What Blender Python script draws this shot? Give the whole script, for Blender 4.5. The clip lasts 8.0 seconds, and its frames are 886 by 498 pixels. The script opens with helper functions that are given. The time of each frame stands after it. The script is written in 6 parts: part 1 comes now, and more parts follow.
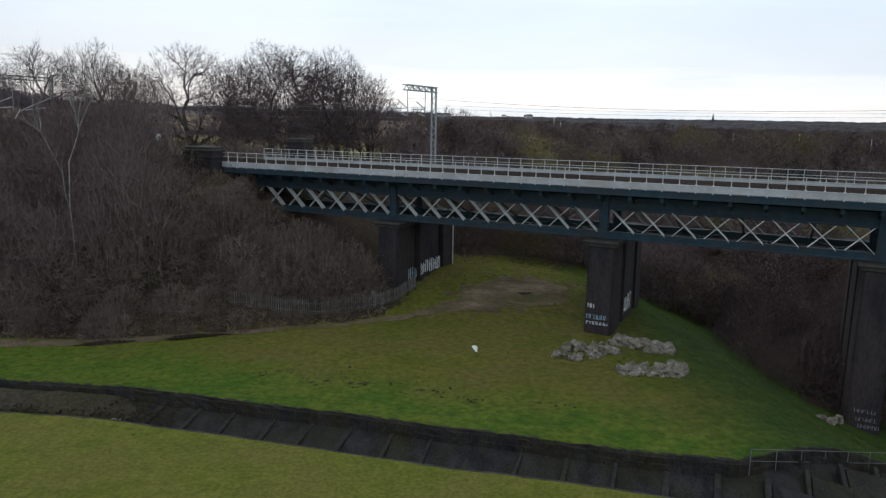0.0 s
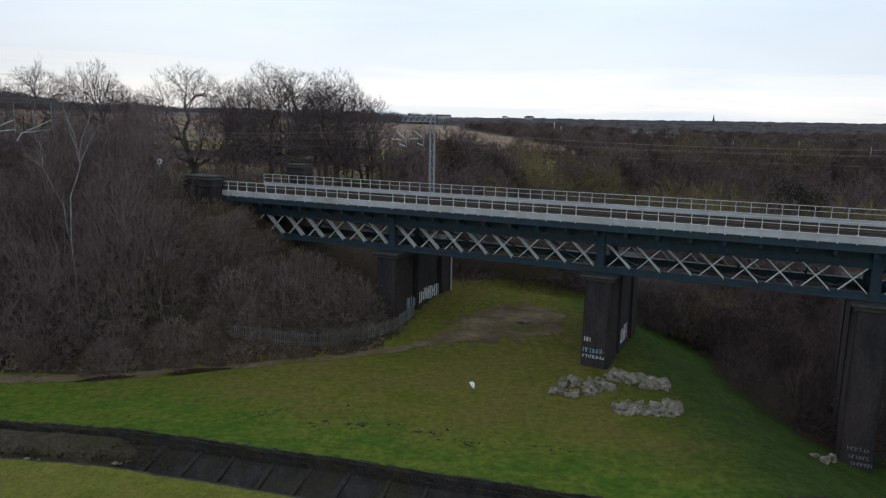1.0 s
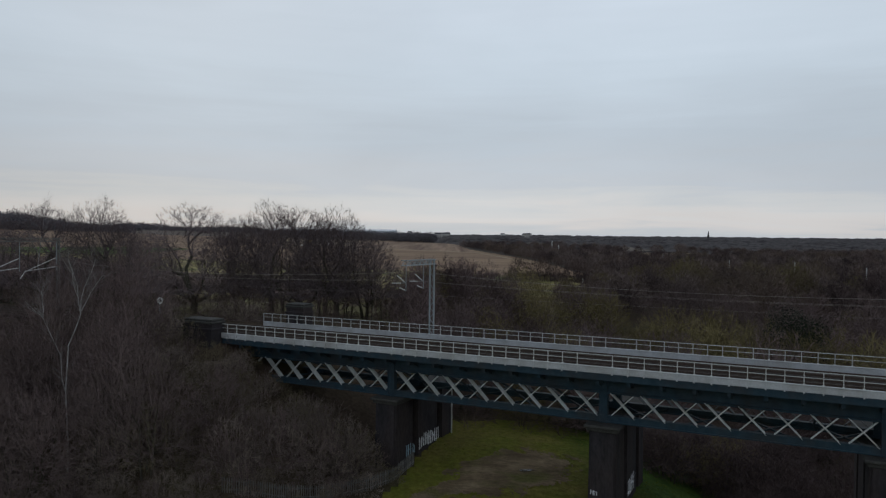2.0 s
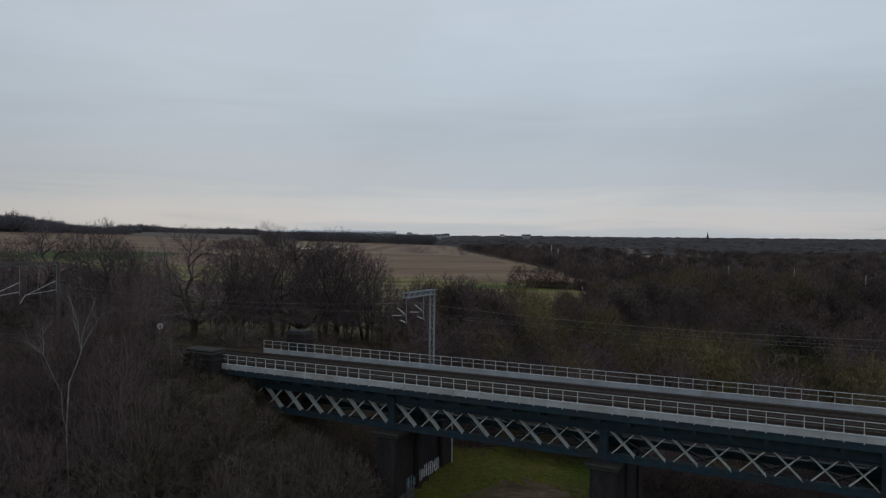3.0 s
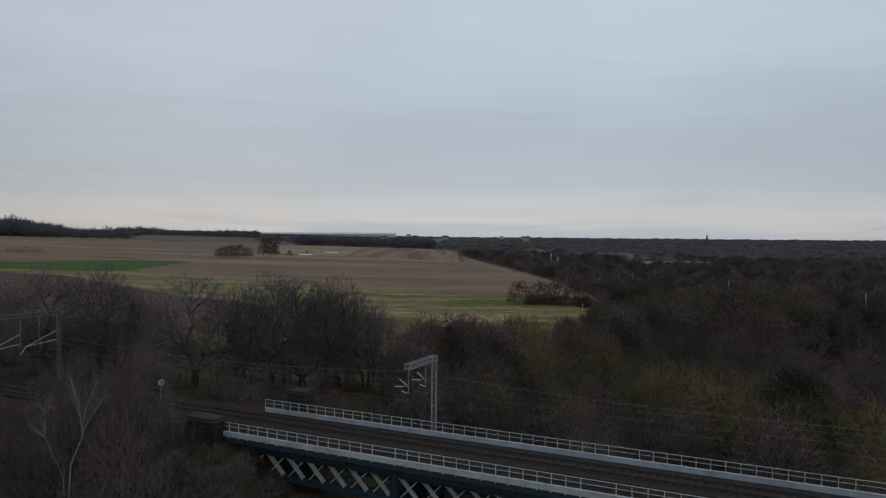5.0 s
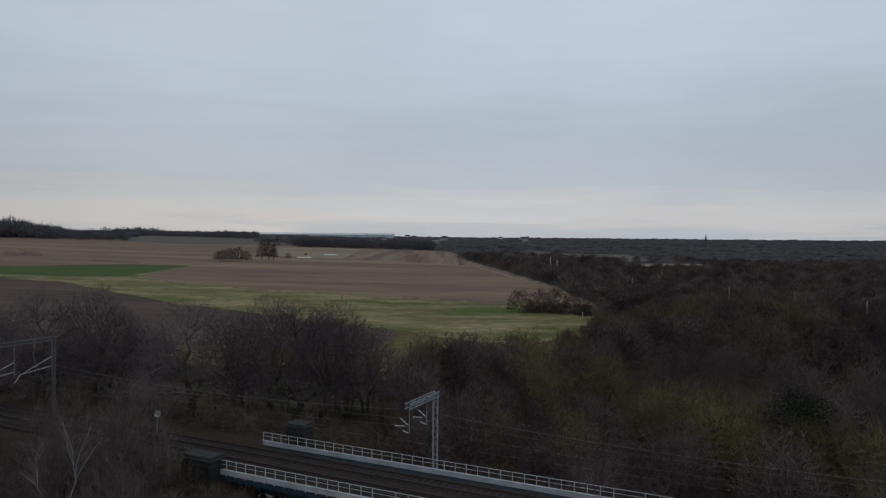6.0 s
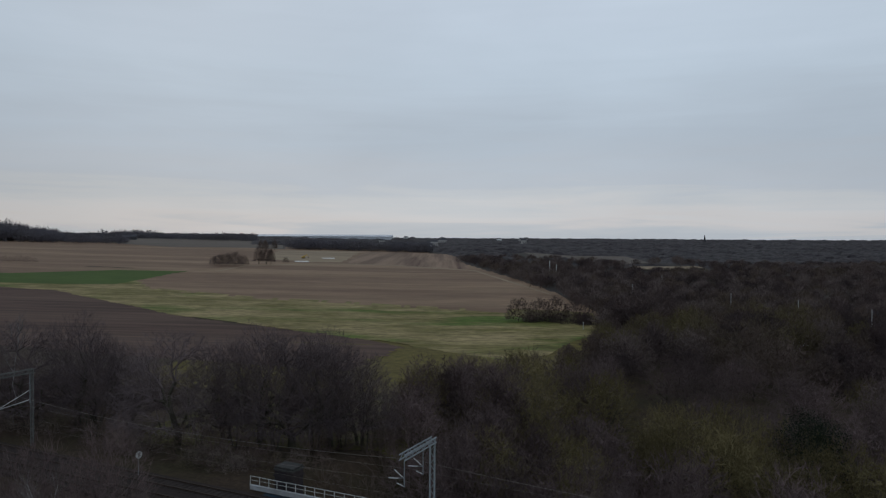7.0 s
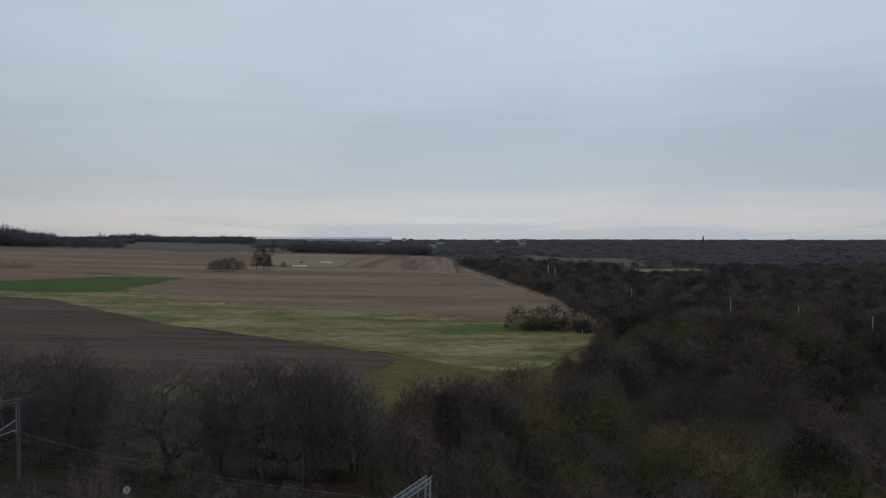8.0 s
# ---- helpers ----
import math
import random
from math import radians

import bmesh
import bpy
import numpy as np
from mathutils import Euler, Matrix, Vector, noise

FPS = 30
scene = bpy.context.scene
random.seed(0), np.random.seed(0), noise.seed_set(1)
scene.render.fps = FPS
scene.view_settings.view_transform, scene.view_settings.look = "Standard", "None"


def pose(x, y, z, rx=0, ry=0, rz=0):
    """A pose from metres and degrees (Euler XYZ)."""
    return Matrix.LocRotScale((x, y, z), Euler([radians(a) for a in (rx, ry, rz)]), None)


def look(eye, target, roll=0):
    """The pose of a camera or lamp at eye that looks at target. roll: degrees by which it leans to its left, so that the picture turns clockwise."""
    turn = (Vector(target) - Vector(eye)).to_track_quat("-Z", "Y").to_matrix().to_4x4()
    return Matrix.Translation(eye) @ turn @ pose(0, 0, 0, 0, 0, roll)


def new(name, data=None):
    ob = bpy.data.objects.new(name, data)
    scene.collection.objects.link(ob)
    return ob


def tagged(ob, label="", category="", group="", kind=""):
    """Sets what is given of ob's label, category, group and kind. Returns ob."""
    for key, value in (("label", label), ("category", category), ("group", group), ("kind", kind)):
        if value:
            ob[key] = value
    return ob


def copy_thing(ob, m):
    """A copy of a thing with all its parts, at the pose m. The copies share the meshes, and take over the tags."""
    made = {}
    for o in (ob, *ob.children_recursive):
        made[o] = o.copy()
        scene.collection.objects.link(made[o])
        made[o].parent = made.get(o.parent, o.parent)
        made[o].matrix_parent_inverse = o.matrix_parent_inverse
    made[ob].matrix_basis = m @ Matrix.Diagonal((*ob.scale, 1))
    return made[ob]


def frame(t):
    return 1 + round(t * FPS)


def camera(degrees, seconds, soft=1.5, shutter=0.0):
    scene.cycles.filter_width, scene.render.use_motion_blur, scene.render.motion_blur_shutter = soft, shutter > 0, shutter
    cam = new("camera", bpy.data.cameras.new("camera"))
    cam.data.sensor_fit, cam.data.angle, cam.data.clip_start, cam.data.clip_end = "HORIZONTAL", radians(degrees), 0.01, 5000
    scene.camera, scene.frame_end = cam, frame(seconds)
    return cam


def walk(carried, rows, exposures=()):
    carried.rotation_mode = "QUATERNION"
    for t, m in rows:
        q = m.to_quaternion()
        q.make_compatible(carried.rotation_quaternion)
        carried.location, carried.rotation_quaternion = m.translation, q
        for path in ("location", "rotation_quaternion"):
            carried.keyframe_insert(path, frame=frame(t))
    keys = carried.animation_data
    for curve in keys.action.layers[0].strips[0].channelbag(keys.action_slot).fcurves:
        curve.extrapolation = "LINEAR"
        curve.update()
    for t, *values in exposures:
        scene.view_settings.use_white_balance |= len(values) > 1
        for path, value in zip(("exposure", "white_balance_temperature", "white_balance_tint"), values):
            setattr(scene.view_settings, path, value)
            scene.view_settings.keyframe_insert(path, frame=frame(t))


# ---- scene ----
cam = camera(64.0, 8.0, soft=1.3)
PATH = [
    (0, (0.562, 0.066, 14.269), (0.563, 2.033, 13.911), 0.9),
    (0.5, (0.751, 0.043, 15.5), (0.749, 2.011, 15.144), 0.9),
    (1, (0.729, 0.028, 16.798), (0.728, 1.996, 16.441), 0.9),
    (1.5, (0.77, 0.029, 18.096), (0.768, 1.997, 17.741), 0.8),
    (1.6, (0.75, 0.06, 18.31), (0.748, 2.06, 18.002), 0.8),
    (1.7, (0.73, 0.11, 18.52), (0.728, 2.11, 18.342), 0.7),
    (1.8, (0.71, 0.17, 18.73), (0.708, 2.17, 18.685), 0.7),
    (1.9, (0.695, 0.22, 18.94), (0.693, 2.22, 18.9), 0.6),
    (2, (0.681, 0.273, 19.146), (0.677, 2.273, 19.112), 0.6),
    (3.5, (0.52, 0.262, 23.395), (0.519, 2.262, 23.362), 0.5),
    (4, (0.445, 0.286, 24.843), (0.445, 2.286, 24.81), 0.5),
    (4.5, (0.419, 0.4, 26.322), (0.418, 2.4, 26.289), 0.5),
    (6, (0.027, 1.784, 30.97), (0.03, 3.784, 30.935), 0.5),
    (6.5, (0.033, 3.639, 32.356), (0.037, 5.639, 32.323), 0.3),
    (7, (0.17, 5.813, 33.921), (0.177, 7.813, 33.887), 0.3),
    (7.5, (0.375, 7.236, 35.177), (0.384, 9.236, 35.147), 0.1),
    (8, (0.495, 7.697, 36.482), (0.506, 9.696, 36.451), 0.0),
]
EXPOSURES = [(0.0, -0.10, 6500, 10), (1.5, -0.17, 6420, 10), (1.7, -0.24, 6450, 10), (2.0, -0.84, 6520, 10), (3.5, -1.04, 6480, 10), (6.0, -1.03, 6380, 10), (8.0, -1.01, 6300, 10)]
walk(cam, [(t, look(eye, target, roll)) for t, eye, target, roll in PATH], EXPOSURES)

# ---- world and sun: an overcast winter sky, brighter and warmer near the horizon ----
world = bpy.data.worlds.new("overcast_sky")
scene.world = world
world.use_nodes = True
wt = world.node_tree
wt.nodes.clear()


def wnode(kind, **kw):
    n = wt.nodes.new(kind)
    for k, v in kw.items():
        if k == "inputs":
            for name, value in v.items():
                n.inputs[name].default_value = value
        else:
            setattr(n, k, v)
    return n


SUN_ELEV, SUN_ROT = radians(24), radians(-20)
w_out = wnode("ShaderNodeOutputWorld")
w_bg = wnode("ShaderNodeBackground", inputs={"Strength": 1.38})
w_sky = wnode("ShaderNodeTexSky", sky_type="NISHITA", sun_disc=False, sun_elevation=SUN_ELEV, sun_rotation=SUN_ROT)
w_co = wnode("ShaderNodeTexCoord")
w_sep = wnode("ShaderNodeSeparateXYZ")
wt.links.new(w_co.outputs["Generated"], w_sep.inputs[0])
# colour by height over the horizon
w_ramp = wnode("ShaderNodeValToRGB")
els = w_ramp.color_ramp.elements
els[0].position, els[0].color = 0.0, (0.60, 0.65, 0.70, 1)
els[1].position, els[1].color = 1.0, (0.46, 0.55, 0.68, 1)
for p, c in ((0.010, (0.645, 0.685, 0.725, 1)), (0.022, (0.77, 0.755, 0.755, 1)), (0.038, (0.765, 0.77, 0.78, 1)), (0.056, (0.70, 0.735, 0.765, 1)), (0.076, (0.63, 0.685, 0.75, 1)), (0.14, (0.615, 0.70, 0.79, 1)), (0.22, (0.675, 0.78, 0.885, 1)), (0.34, (0.74, 0.84, 0.955, 1))):
    e = els.new(p)
    e.color = c
# long low cloud streaks
w_map = wnode("ShaderNodeMapping")
w_map.inputs["Scale"].default_value = (1.0, 1.0, 15.0)
wt.links.new(w_co.outputs["Generated"], w_map.inputs[0])
w_n1 = wnode("ShaderNodeTexNoise", inputs={"Scale": 3.0, "Detail": 9.0, "Roughness": 0.6, "Distortion": 0.5})
wt.links.new(w_map.outputs[0], w_n1.inputs["Vector"])
# the streaks lift and lower the edge of the bright band
w_sh = wnode("ShaderNodeMath", operation="MULTIPLY_ADD")
w_sh.inputs[1].default_value, w_sh.inputs[2].default_value = 0.11, -0.053
wt.links.new(w_n1.outputs[0], w_sh.inputs[0])
w_add = wnode("ShaderNodeMath", operation="ADD")
wt.links.new(w_sep.outputs["Z"], w_add.inputs[0])
wt.links.new(w_sh.outputs[0], w_add.inputs[1])
wt.links.new(w_add.outputs[0], w_ramp.inputs[0])
w_map2 = wnode("ShaderNodeMapping")
w_map2.inputs["Scale"].default_value = (1.0, 1.0, 3.2)
w_map2.inputs["Location"].default_value = (3.1, 0.4, 0.7)
wt.links.new(w_co.outputs["Generated"], w_map2.inputs[0])
w_n2 = wnode("ShaderNodeTexNoise", inputs={"Scale": 2.2, "Detail": 5.0, "Roughness": 0.5, "Distortion": 0.3})
wt.links.new(w_map2.outputs[0], w_n2.inputs["Vector"])
w_r2 = wnode("ShaderNodeMapRange", inputs={"From Min": 0.3, "From Max": 0.7, "To Min": 0.93, "To Max": 1.06})
wt.links.new(w_n2.outputs[0], w_r2.inputs[0])
# the cloud is thinner and brighter towards the hidden sun
w_dot = wnode("ShaderNodeVectorMath", operation="DOT_PRODUCT")
w_dot.inputs[1].default_value = (0.17, 0.97, 0.16)
wt.links.new(w_co.outputs["Generated"], w_dot.inputs[0])
w_r3 = wnode("ShaderNodeMapRange", inputs={"From Min": 0.72, "From Max": 1.0, "To Min": 0.88, "To Max": 1.05})
wt.links.new(w_dot.outputs["Value"], w_r3.inputs[0])
w_k = wnode("ShaderNodeMath", operation="MULTIPLY")
wt.links.new(w_r2.outputs[0], w_k.inputs[0])
wt.links.new(w_r3.outputs[0], w_k.inputs[1])
w_mul = wnode("ShaderNodeVectorMath", operation="SCALE")
wt.links.new(w_ramp.outputs[0], w_mul.inputs[0])
wt.links.new(w_k.outputs[0], w_mul.inputs["Scale"])
w_nis = wnode("ShaderNodeVectorMath", operation="SCALE")
w_nis.inputs["Scale"].default_value = 0.003
wt.links.new(w_sky.outputs[0], w_nis.inputs[0])
w_sum = wnode("ShaderNodeVectorMath", operation="ADD")
wt.links.new(w_mul.outputs[0], w_sum.inputs[0])
wt.links.new(w_nis.outputs[0], w_sum.inputs[1])
wt.links.new(w_sum.outputs[0], w_bg.inputs[0])
wt.links.new(w_bg.outputs[0], w_out.inputs[0])

sun_data = bpy.data.lights.new("sun", "SUN")
sun_data.energy, sun_data.angle, sun_data.color = 0.35, radians(25), (1.0, 0.95, 0.88)
sun = new("sun", sun_data)
sun.matrix_world = look((0, 0, 80), (0 - math.sin(SUN_ROT) * 60, 0 - math.cos(SUN_ROT) * 60, 80 - 60 * math.tan(SUN_ELEV)))


# ---- materials ----
def material(name, base, second=None, scale=1.0, rough=0.85, metal=0.0, bump=0.0, bump_scale=8.0, third=None, scale3=0.1, amount3=0.5, stretch=(1, 1, 1), vary=0.0, island=0.0, spec=0.1, contrast=0.25, edge3=(0.42, 0.68), grain=0.0, grain_scale=9.0, turn=0.0, zones=()):
    """Two colours mixed by fine noise, a third by broad noise, relief, and a random tint by object or island."""
    m = bpy.data.materials.new(name)
    m.use_nodes = True
    t = m.node_tree
    b = t.nodes["Principled BSDF"]
    b.inputs["Roughness"].default_value = rough
    b.inputs["Metallic"].default_value = metal
    b.inputs["Specular IOR Level"].default_value = spec
    geo = t.nodes.new("ShaderNodeNewGeometry")
    mp = t.nodes.new("ShaderNodeMapping")
    mp.inputs["Scale"].default_value = stretch
    mp.inputs["Rotation"].default_value = (0, 0, radians(turn))
    t.links.new(geo.outputs["Position"], mp.inputs[0])

    def tex(sc, detail=5.0, roughness=0.6):
        n = t.nodes.new("ShaderNodeTexNoise")
        n.inputs["Scale"].default_value, n.inputs["Detail"].default_value, n.inputs["Roughness"].default_value = sc, detail, roughness
        t.links.new(mp.outputs[0], n.inputs["Vector"])
        return n

    def mix(fac, a, c):
        n = t.nodes.new("ShaderNodeMix")
        n.data_type = "RGBA"
        t.links.new(fac, n.inputs[0])
        for sock, v in ((n.inputs[6], a), (n.inputs[7], c)):
            if isinstance(v, tuple):
                sock.default_value = (*v, 1)
            else:
                t.links.new(v, sock)
        return n.outputs[2]

    def ramp(src, lo, hi, a=0.0, c=1.0):
        n = t.nodes.new("ShaderNodeMapRange")
        n.inputs[1].default_value, n.inputs[2].default_value, n.inputs[3].default_value, n.inputs[4].default_value = lo, hi, a, c
        t.links.new(src, n.inputs[0])
        return n.outputs[0]

    col = base
    if second:
        col = mix(ramp(tex(scale).outputs[0], 0.5 - contrast, 0.5 + contrast), base, second)
    if third:
        col = mix(ramp(tex(scale3, 4.0, 0.55).outputs[0], edge3[0], edge3[1], 0.0, amount3), col, third)
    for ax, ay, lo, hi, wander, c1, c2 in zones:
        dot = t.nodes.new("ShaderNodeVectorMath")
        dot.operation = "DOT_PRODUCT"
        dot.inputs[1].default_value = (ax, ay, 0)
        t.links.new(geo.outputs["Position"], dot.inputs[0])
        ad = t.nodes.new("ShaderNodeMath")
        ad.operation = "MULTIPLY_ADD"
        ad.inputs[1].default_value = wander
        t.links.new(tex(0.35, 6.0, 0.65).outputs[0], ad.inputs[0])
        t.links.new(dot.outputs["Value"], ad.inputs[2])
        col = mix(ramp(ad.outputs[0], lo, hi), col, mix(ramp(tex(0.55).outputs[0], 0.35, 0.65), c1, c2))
    if grain:
        g = t.nodes.new("ShaderNodeVectorMath")
        g.operation = "SCALE"
        t.links.new(ramp(tex(grain_scale, 3.0, 0.7).outputs[0], 0.3, 0.7, 1 - grain, 1 + grain), g.inputs["Scale"])
        if isinstance(col, tuple):
            g.inputs[0].default_value = col
        else:
            t.links.new(col, g.inputs[0])
        col = g.outputs[0]
    if vary or island:
        if vary:
            src = t.nodes.new("ShaderNodeObjectInfo").outputs["Random"]
        else:
            src = geo.outputs["Random Per Island"]
        k = vary or island
        hsv = t.nodes.new("ShaderNodeHueSaturation")
        t.links.new(ramp(src, 0, 1, 1 - k, 1 + k), hsv.inputs["Value"])
        if isinstance(col, tuple):
            hsv.inputs["Color"].default_value = (*col, 1)
        else:
            t.links.new(col, hsv.inputs["Color"])
        col = hsv.outputs[0]
    if isinstance(col, tuple):
        b.inputs["Base Color"].default_value = (*col, 1)
    else:
        t.links.new(col, b.inputs["Base Color"])
    if bump:
        bp = t.nodes.new("ShaderNodeBump")
        bp.inputs["Strength"].default_value = 1.0
        bp.inputs["Distance"].default_value = bump
        t.links.new(tex(bump_scale, 6.0, 0.65).outputs[0], bp.inputs["Height"])
        t.links.new(bp.outputs[0], b.inputs["Normal"])
    return m


# second zone: deeper green on the right slope, darkened to include its shade
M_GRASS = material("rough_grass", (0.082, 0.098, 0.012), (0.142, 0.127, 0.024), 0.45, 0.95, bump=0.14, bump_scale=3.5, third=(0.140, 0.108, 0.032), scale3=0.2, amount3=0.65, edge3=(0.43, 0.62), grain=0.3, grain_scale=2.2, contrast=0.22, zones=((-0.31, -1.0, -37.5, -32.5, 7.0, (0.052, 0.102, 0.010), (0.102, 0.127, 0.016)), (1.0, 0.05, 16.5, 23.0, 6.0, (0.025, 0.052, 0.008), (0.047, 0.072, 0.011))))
M_LUSH = material("lush_grass", (0.043, 0.099, 0.010), (0.095, 0.127, 0.016), 0.5, 0.95, bump=0.12, bump_scale=3.5, third=(0.119, 0.118, 0.023), scale3=0.2, amount3=0.7, edge3=(0.46, 0.62), grain=0.4, grain_scale=3.0)
M_RANK = material("thin_grass_under_trees", (0.068, 0.064, 0.017), (0.110, 0.096, 0.030), 0.4, 0.95, bump=0.1, bump_scale=3.0, third=(0.080, 0.060, 0.034), scale3=0.15, amount3=0.7, grain=0.4, grain_scale=2.5)
M_MOWN = material("mown_grass", (0.090, 0.108, 0.014), (0.152, 0.144, 0.025), 1.1, 0.95, bump=0.06, bump_scale=7.0, third=(0.150, 0.122, 0.036), scale3=0.3, amount3=0.5, grain=0.3, grain_scale=5.0, contrast=0.22)
M_EARTH = material("leaf_litter", (0.042, 0.030, 0.021), (0.074, 0.051, 0.034), 0.8, 0.95, bump=0.1, bump_scale=4.0, third=(0.046, 0.042, 0.019), scale3=0.12, amount3=0.6, grain=0.3, grain_scale=3.0)
M_PLOUGH = material("ploughed_soil", (0.046, 0.027, 0.022), (0.128, 0.078, 0.058), 0.16, 0.95, third=(0.135, 0.088, 0.064), scale3=0.015, amount3=0.7, stretch=(0.07, 2.0, 1), grain=0.3, grain_scale=0.5, turn=30, contrast=0.15)
M_STUBBLE = material("stubble_field", (0.133, 0.080, 0.052), (0.245, 0.160, 0.102), 0.06, 0.95, third=(0.286, 0.196, 0.122), scale3=0.012, amount3=0.8, edge3=(0.45, 0.6), stretch=(0.2, 1.3, 1), grain=0.22, grain_scale=0.3, turn=8, contrast=0.3)
M_MEADOW = material("pale_meadow", (0.118, 0.104, 0.028), (0.315, 0.245, 0.118), 0.07, 0.95, third=(0.062, 0.110, 0.012), scale3=0.024, amount3=0.85, edge3=(0.50, 0.60), stretch=(0.55, 1.3, 1), contrast=0.16, grain=0.45, grain_scale=0.45, turn=12)
M_CROP = material("green_crop", (0.045, 0.082, 0.012), (0.065, 0.105, 0.018), 0.04, 0.95, stretch=(0.4, 1.5, 1), grain=0.2, grain_scale=0.2)
M_PATH = material("muddy_path", (0.105, 0.076, 0.046), (0.185, 0.138, 0.086), 1.2, 0.9, bump=0.03, bump_scale=6, third=(0.090, 0.082, 0.024), scale3=0.45, amount3=0.8, edge3=(0.48, 0.62), grain=0.3, grain_scale=5.0)
M_OLIVEGRASS = material("olive_rough_grass", (0.095, 0.078, 0.018), (0.145, 0.115, 0.034), 0.12, 0.95, third=(0.10, 0.075, 0.03), scale3=0.03, amount3=0.6, grain=0.35, grain_scale=0.5)
M_INSULATOR = material("grey_insulator", (0.42, 0.42, 0.40), (0.52, 0.52, 0.5), 3.0, 0.4, spec=0.4)
M_MUD = material("bare_mud", (0.088, 0.062, 0.035), (0.195, 0.144, 0.086), 0.4, 0.9, bump=0.04, bump_scale=5, third=(0.078, 0.082, 0.018), scale3=0.35, amount3=0.75, edge3=(0.52, 0.66), grain=0.3, grain_scale=3.0, stretch=(0.6, 1.4, 1), contrast=0.15)
M_STEEL = material("dark_teal_girder_paint", (0.018, 0.037, 0.053), (0.035, 0.061, 0.080), 2.0, 0.55, bump=0.004, bump_scale=20, third=(0.045, 0.037, 0.03), scale3=0.6, amount3=0.5)
M_DIAG = material("pale_grey_lattice_paint", (0.56, 0.60, 0.59), (0.70, 0.73, 0.72), 2.5, 0.55, bump=0.003, bump_scale=20, third=(0.34, 0.30, 0.26), scale3=0.9, amount3=0.5)
# pale lattice paint darkened in colour for the shade on the far girder
M_DIAGFAR = material("shaded_lattice_paint", (0.05, 0.06, 0.066), (0.09, 0.10, 0.105), 2.5, 0.6, bump=0.003, bump_scale=20, third=(0.06, 0.05, 0.04), scale3=0.9, amount3=0.6)
M_OAKTWIG = material("tall_tree_twigs", (0.103, 0.080, 0.082), (0.159, 0.125, 0.123), 0.5, 0.95, vary=0.2)
M_HILLWOOD = material("hill_wood_twigs", (0.034, 0.030, 0.032), (0.082, 0.071, 0.069), 0.05, 0.95, third=(0.080, 0.074, 0.072), scale3=0.004, amount3=0.7, edge3=(0.48, 0.62), contrast=0.14, grain=0.45, grain_scale=0.3)
# paler and bluer than nearer twigs: distance haze put into the colour
M_RIDGEWOOD = material("hazed_ridge_twigs", (0.103, 0.098, 0.114), (0.168, 0.155, 0.169), 0.05, 0.95, third=(0.138, 0.126, 0.117), scale3=0.01, amount3=0.6, island=0.15)
M_WHITE = material("pale_grey_parapet_paint", (0.40, 0.41, 0.42), (0.52, 0.53, 0.54), 1.5, 0.6, bump=0.003, bump_scale=18, third=(0.24, 0.22, 0.19), scale3=0.5, amount3=0.5, grain=0.12)
M_RAILING = material("galvanised_handrail", (0.45, 0.46, 0.44), (0.58, 0.58, 0.55), 3.0, 0.5, metal=0.15)
M_DULLSTEEL = material("dull_dark_steel", (0.10, 0.10, 0.095), (0.17, 0.165, 0.155), 3.0, 0.7, metal=0.1)
M_GALV = material("galvanised_mast_steel", (0.22, 0.245, 0.255), (0.31, 0.335, 0.34), 3.0, 0.6, metal=0.1)
M_BALLAST = material("ballast", (0.032, 0.024, 0.021), (0.064, 0.048, 0.042), 6.0, 0.95, bump=0.05, bump_scale=14, third=(0.03, 0.024, 0.022), scale3=0.5, grain=0.3, grain_scale=4.0)
M_RAILSTEEL = material("rail_steel", (0.055, 0.040, 0.032), (0.09, 0.068, 0.055), 4.0, 0.6, metal=0.3)
M_SLEEPER = material("weathered_sleeper", (0.042, 0.034, 0.030), (0.064, 0.053, 0.046), 5.0, 0.95)
M_PIER = material("soot_dark_engineering_brick", (0.020, 0.018, 0.020), (0.043, 0.039, 0.042), 1.1, 0.85, bump=0.012, bump_scale=9, third=(0.07, 0.05, 0.042), scale3=0.35, amount3=0.45, stretch=(1, 1, 0.35), grain=0.25, grain_scale=6.0)
M_CAP = material("weathered_stone_cap", (0.040, 0.039, 0.036), (0.075, 0.072, 0.066), 2.0, 0.9, bump=0.01, bump_scale=10, grain=0.25)
M_CONC = material("old_concrete", (0.034, 0.031, 0.028), (0.092, 0.082, 0.072), 1.3, 0.9, bump=0.03, bump_scale=6, third=(0.036, 0.036, 0.018), scale3=0.5, amount3=0.7, grain=0.35)
M_SILT = material("drain_silt", (0.034, 0.028, 0.020), (0.078, 0.062, 0.042), 1.2, 0.95, bump=0.05, bump_scale=5, third=(0.048, 0.048, 0.018), scale3=0.5, amount3=0.7, grain=0.4, grain_scale=5)
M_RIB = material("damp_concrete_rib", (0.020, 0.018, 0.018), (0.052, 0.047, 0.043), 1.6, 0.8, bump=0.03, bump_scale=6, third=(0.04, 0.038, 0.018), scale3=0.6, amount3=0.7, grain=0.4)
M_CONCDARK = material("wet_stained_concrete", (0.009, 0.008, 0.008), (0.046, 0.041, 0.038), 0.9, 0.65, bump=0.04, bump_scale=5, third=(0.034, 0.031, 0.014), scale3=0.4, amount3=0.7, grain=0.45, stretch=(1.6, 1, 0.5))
M_RUBBLE = material("broken_concrete", (0.130, 0.112, 0.088), (0.345, 0.305, 0.250), 2.6, 0.95, bump=0.08, bump_scale=6, third=(0.085, 0.080, 0.040), scale3=1.1, amount3=0.8, grain=0.4, grain_scale=6.0, contrast=0.2)
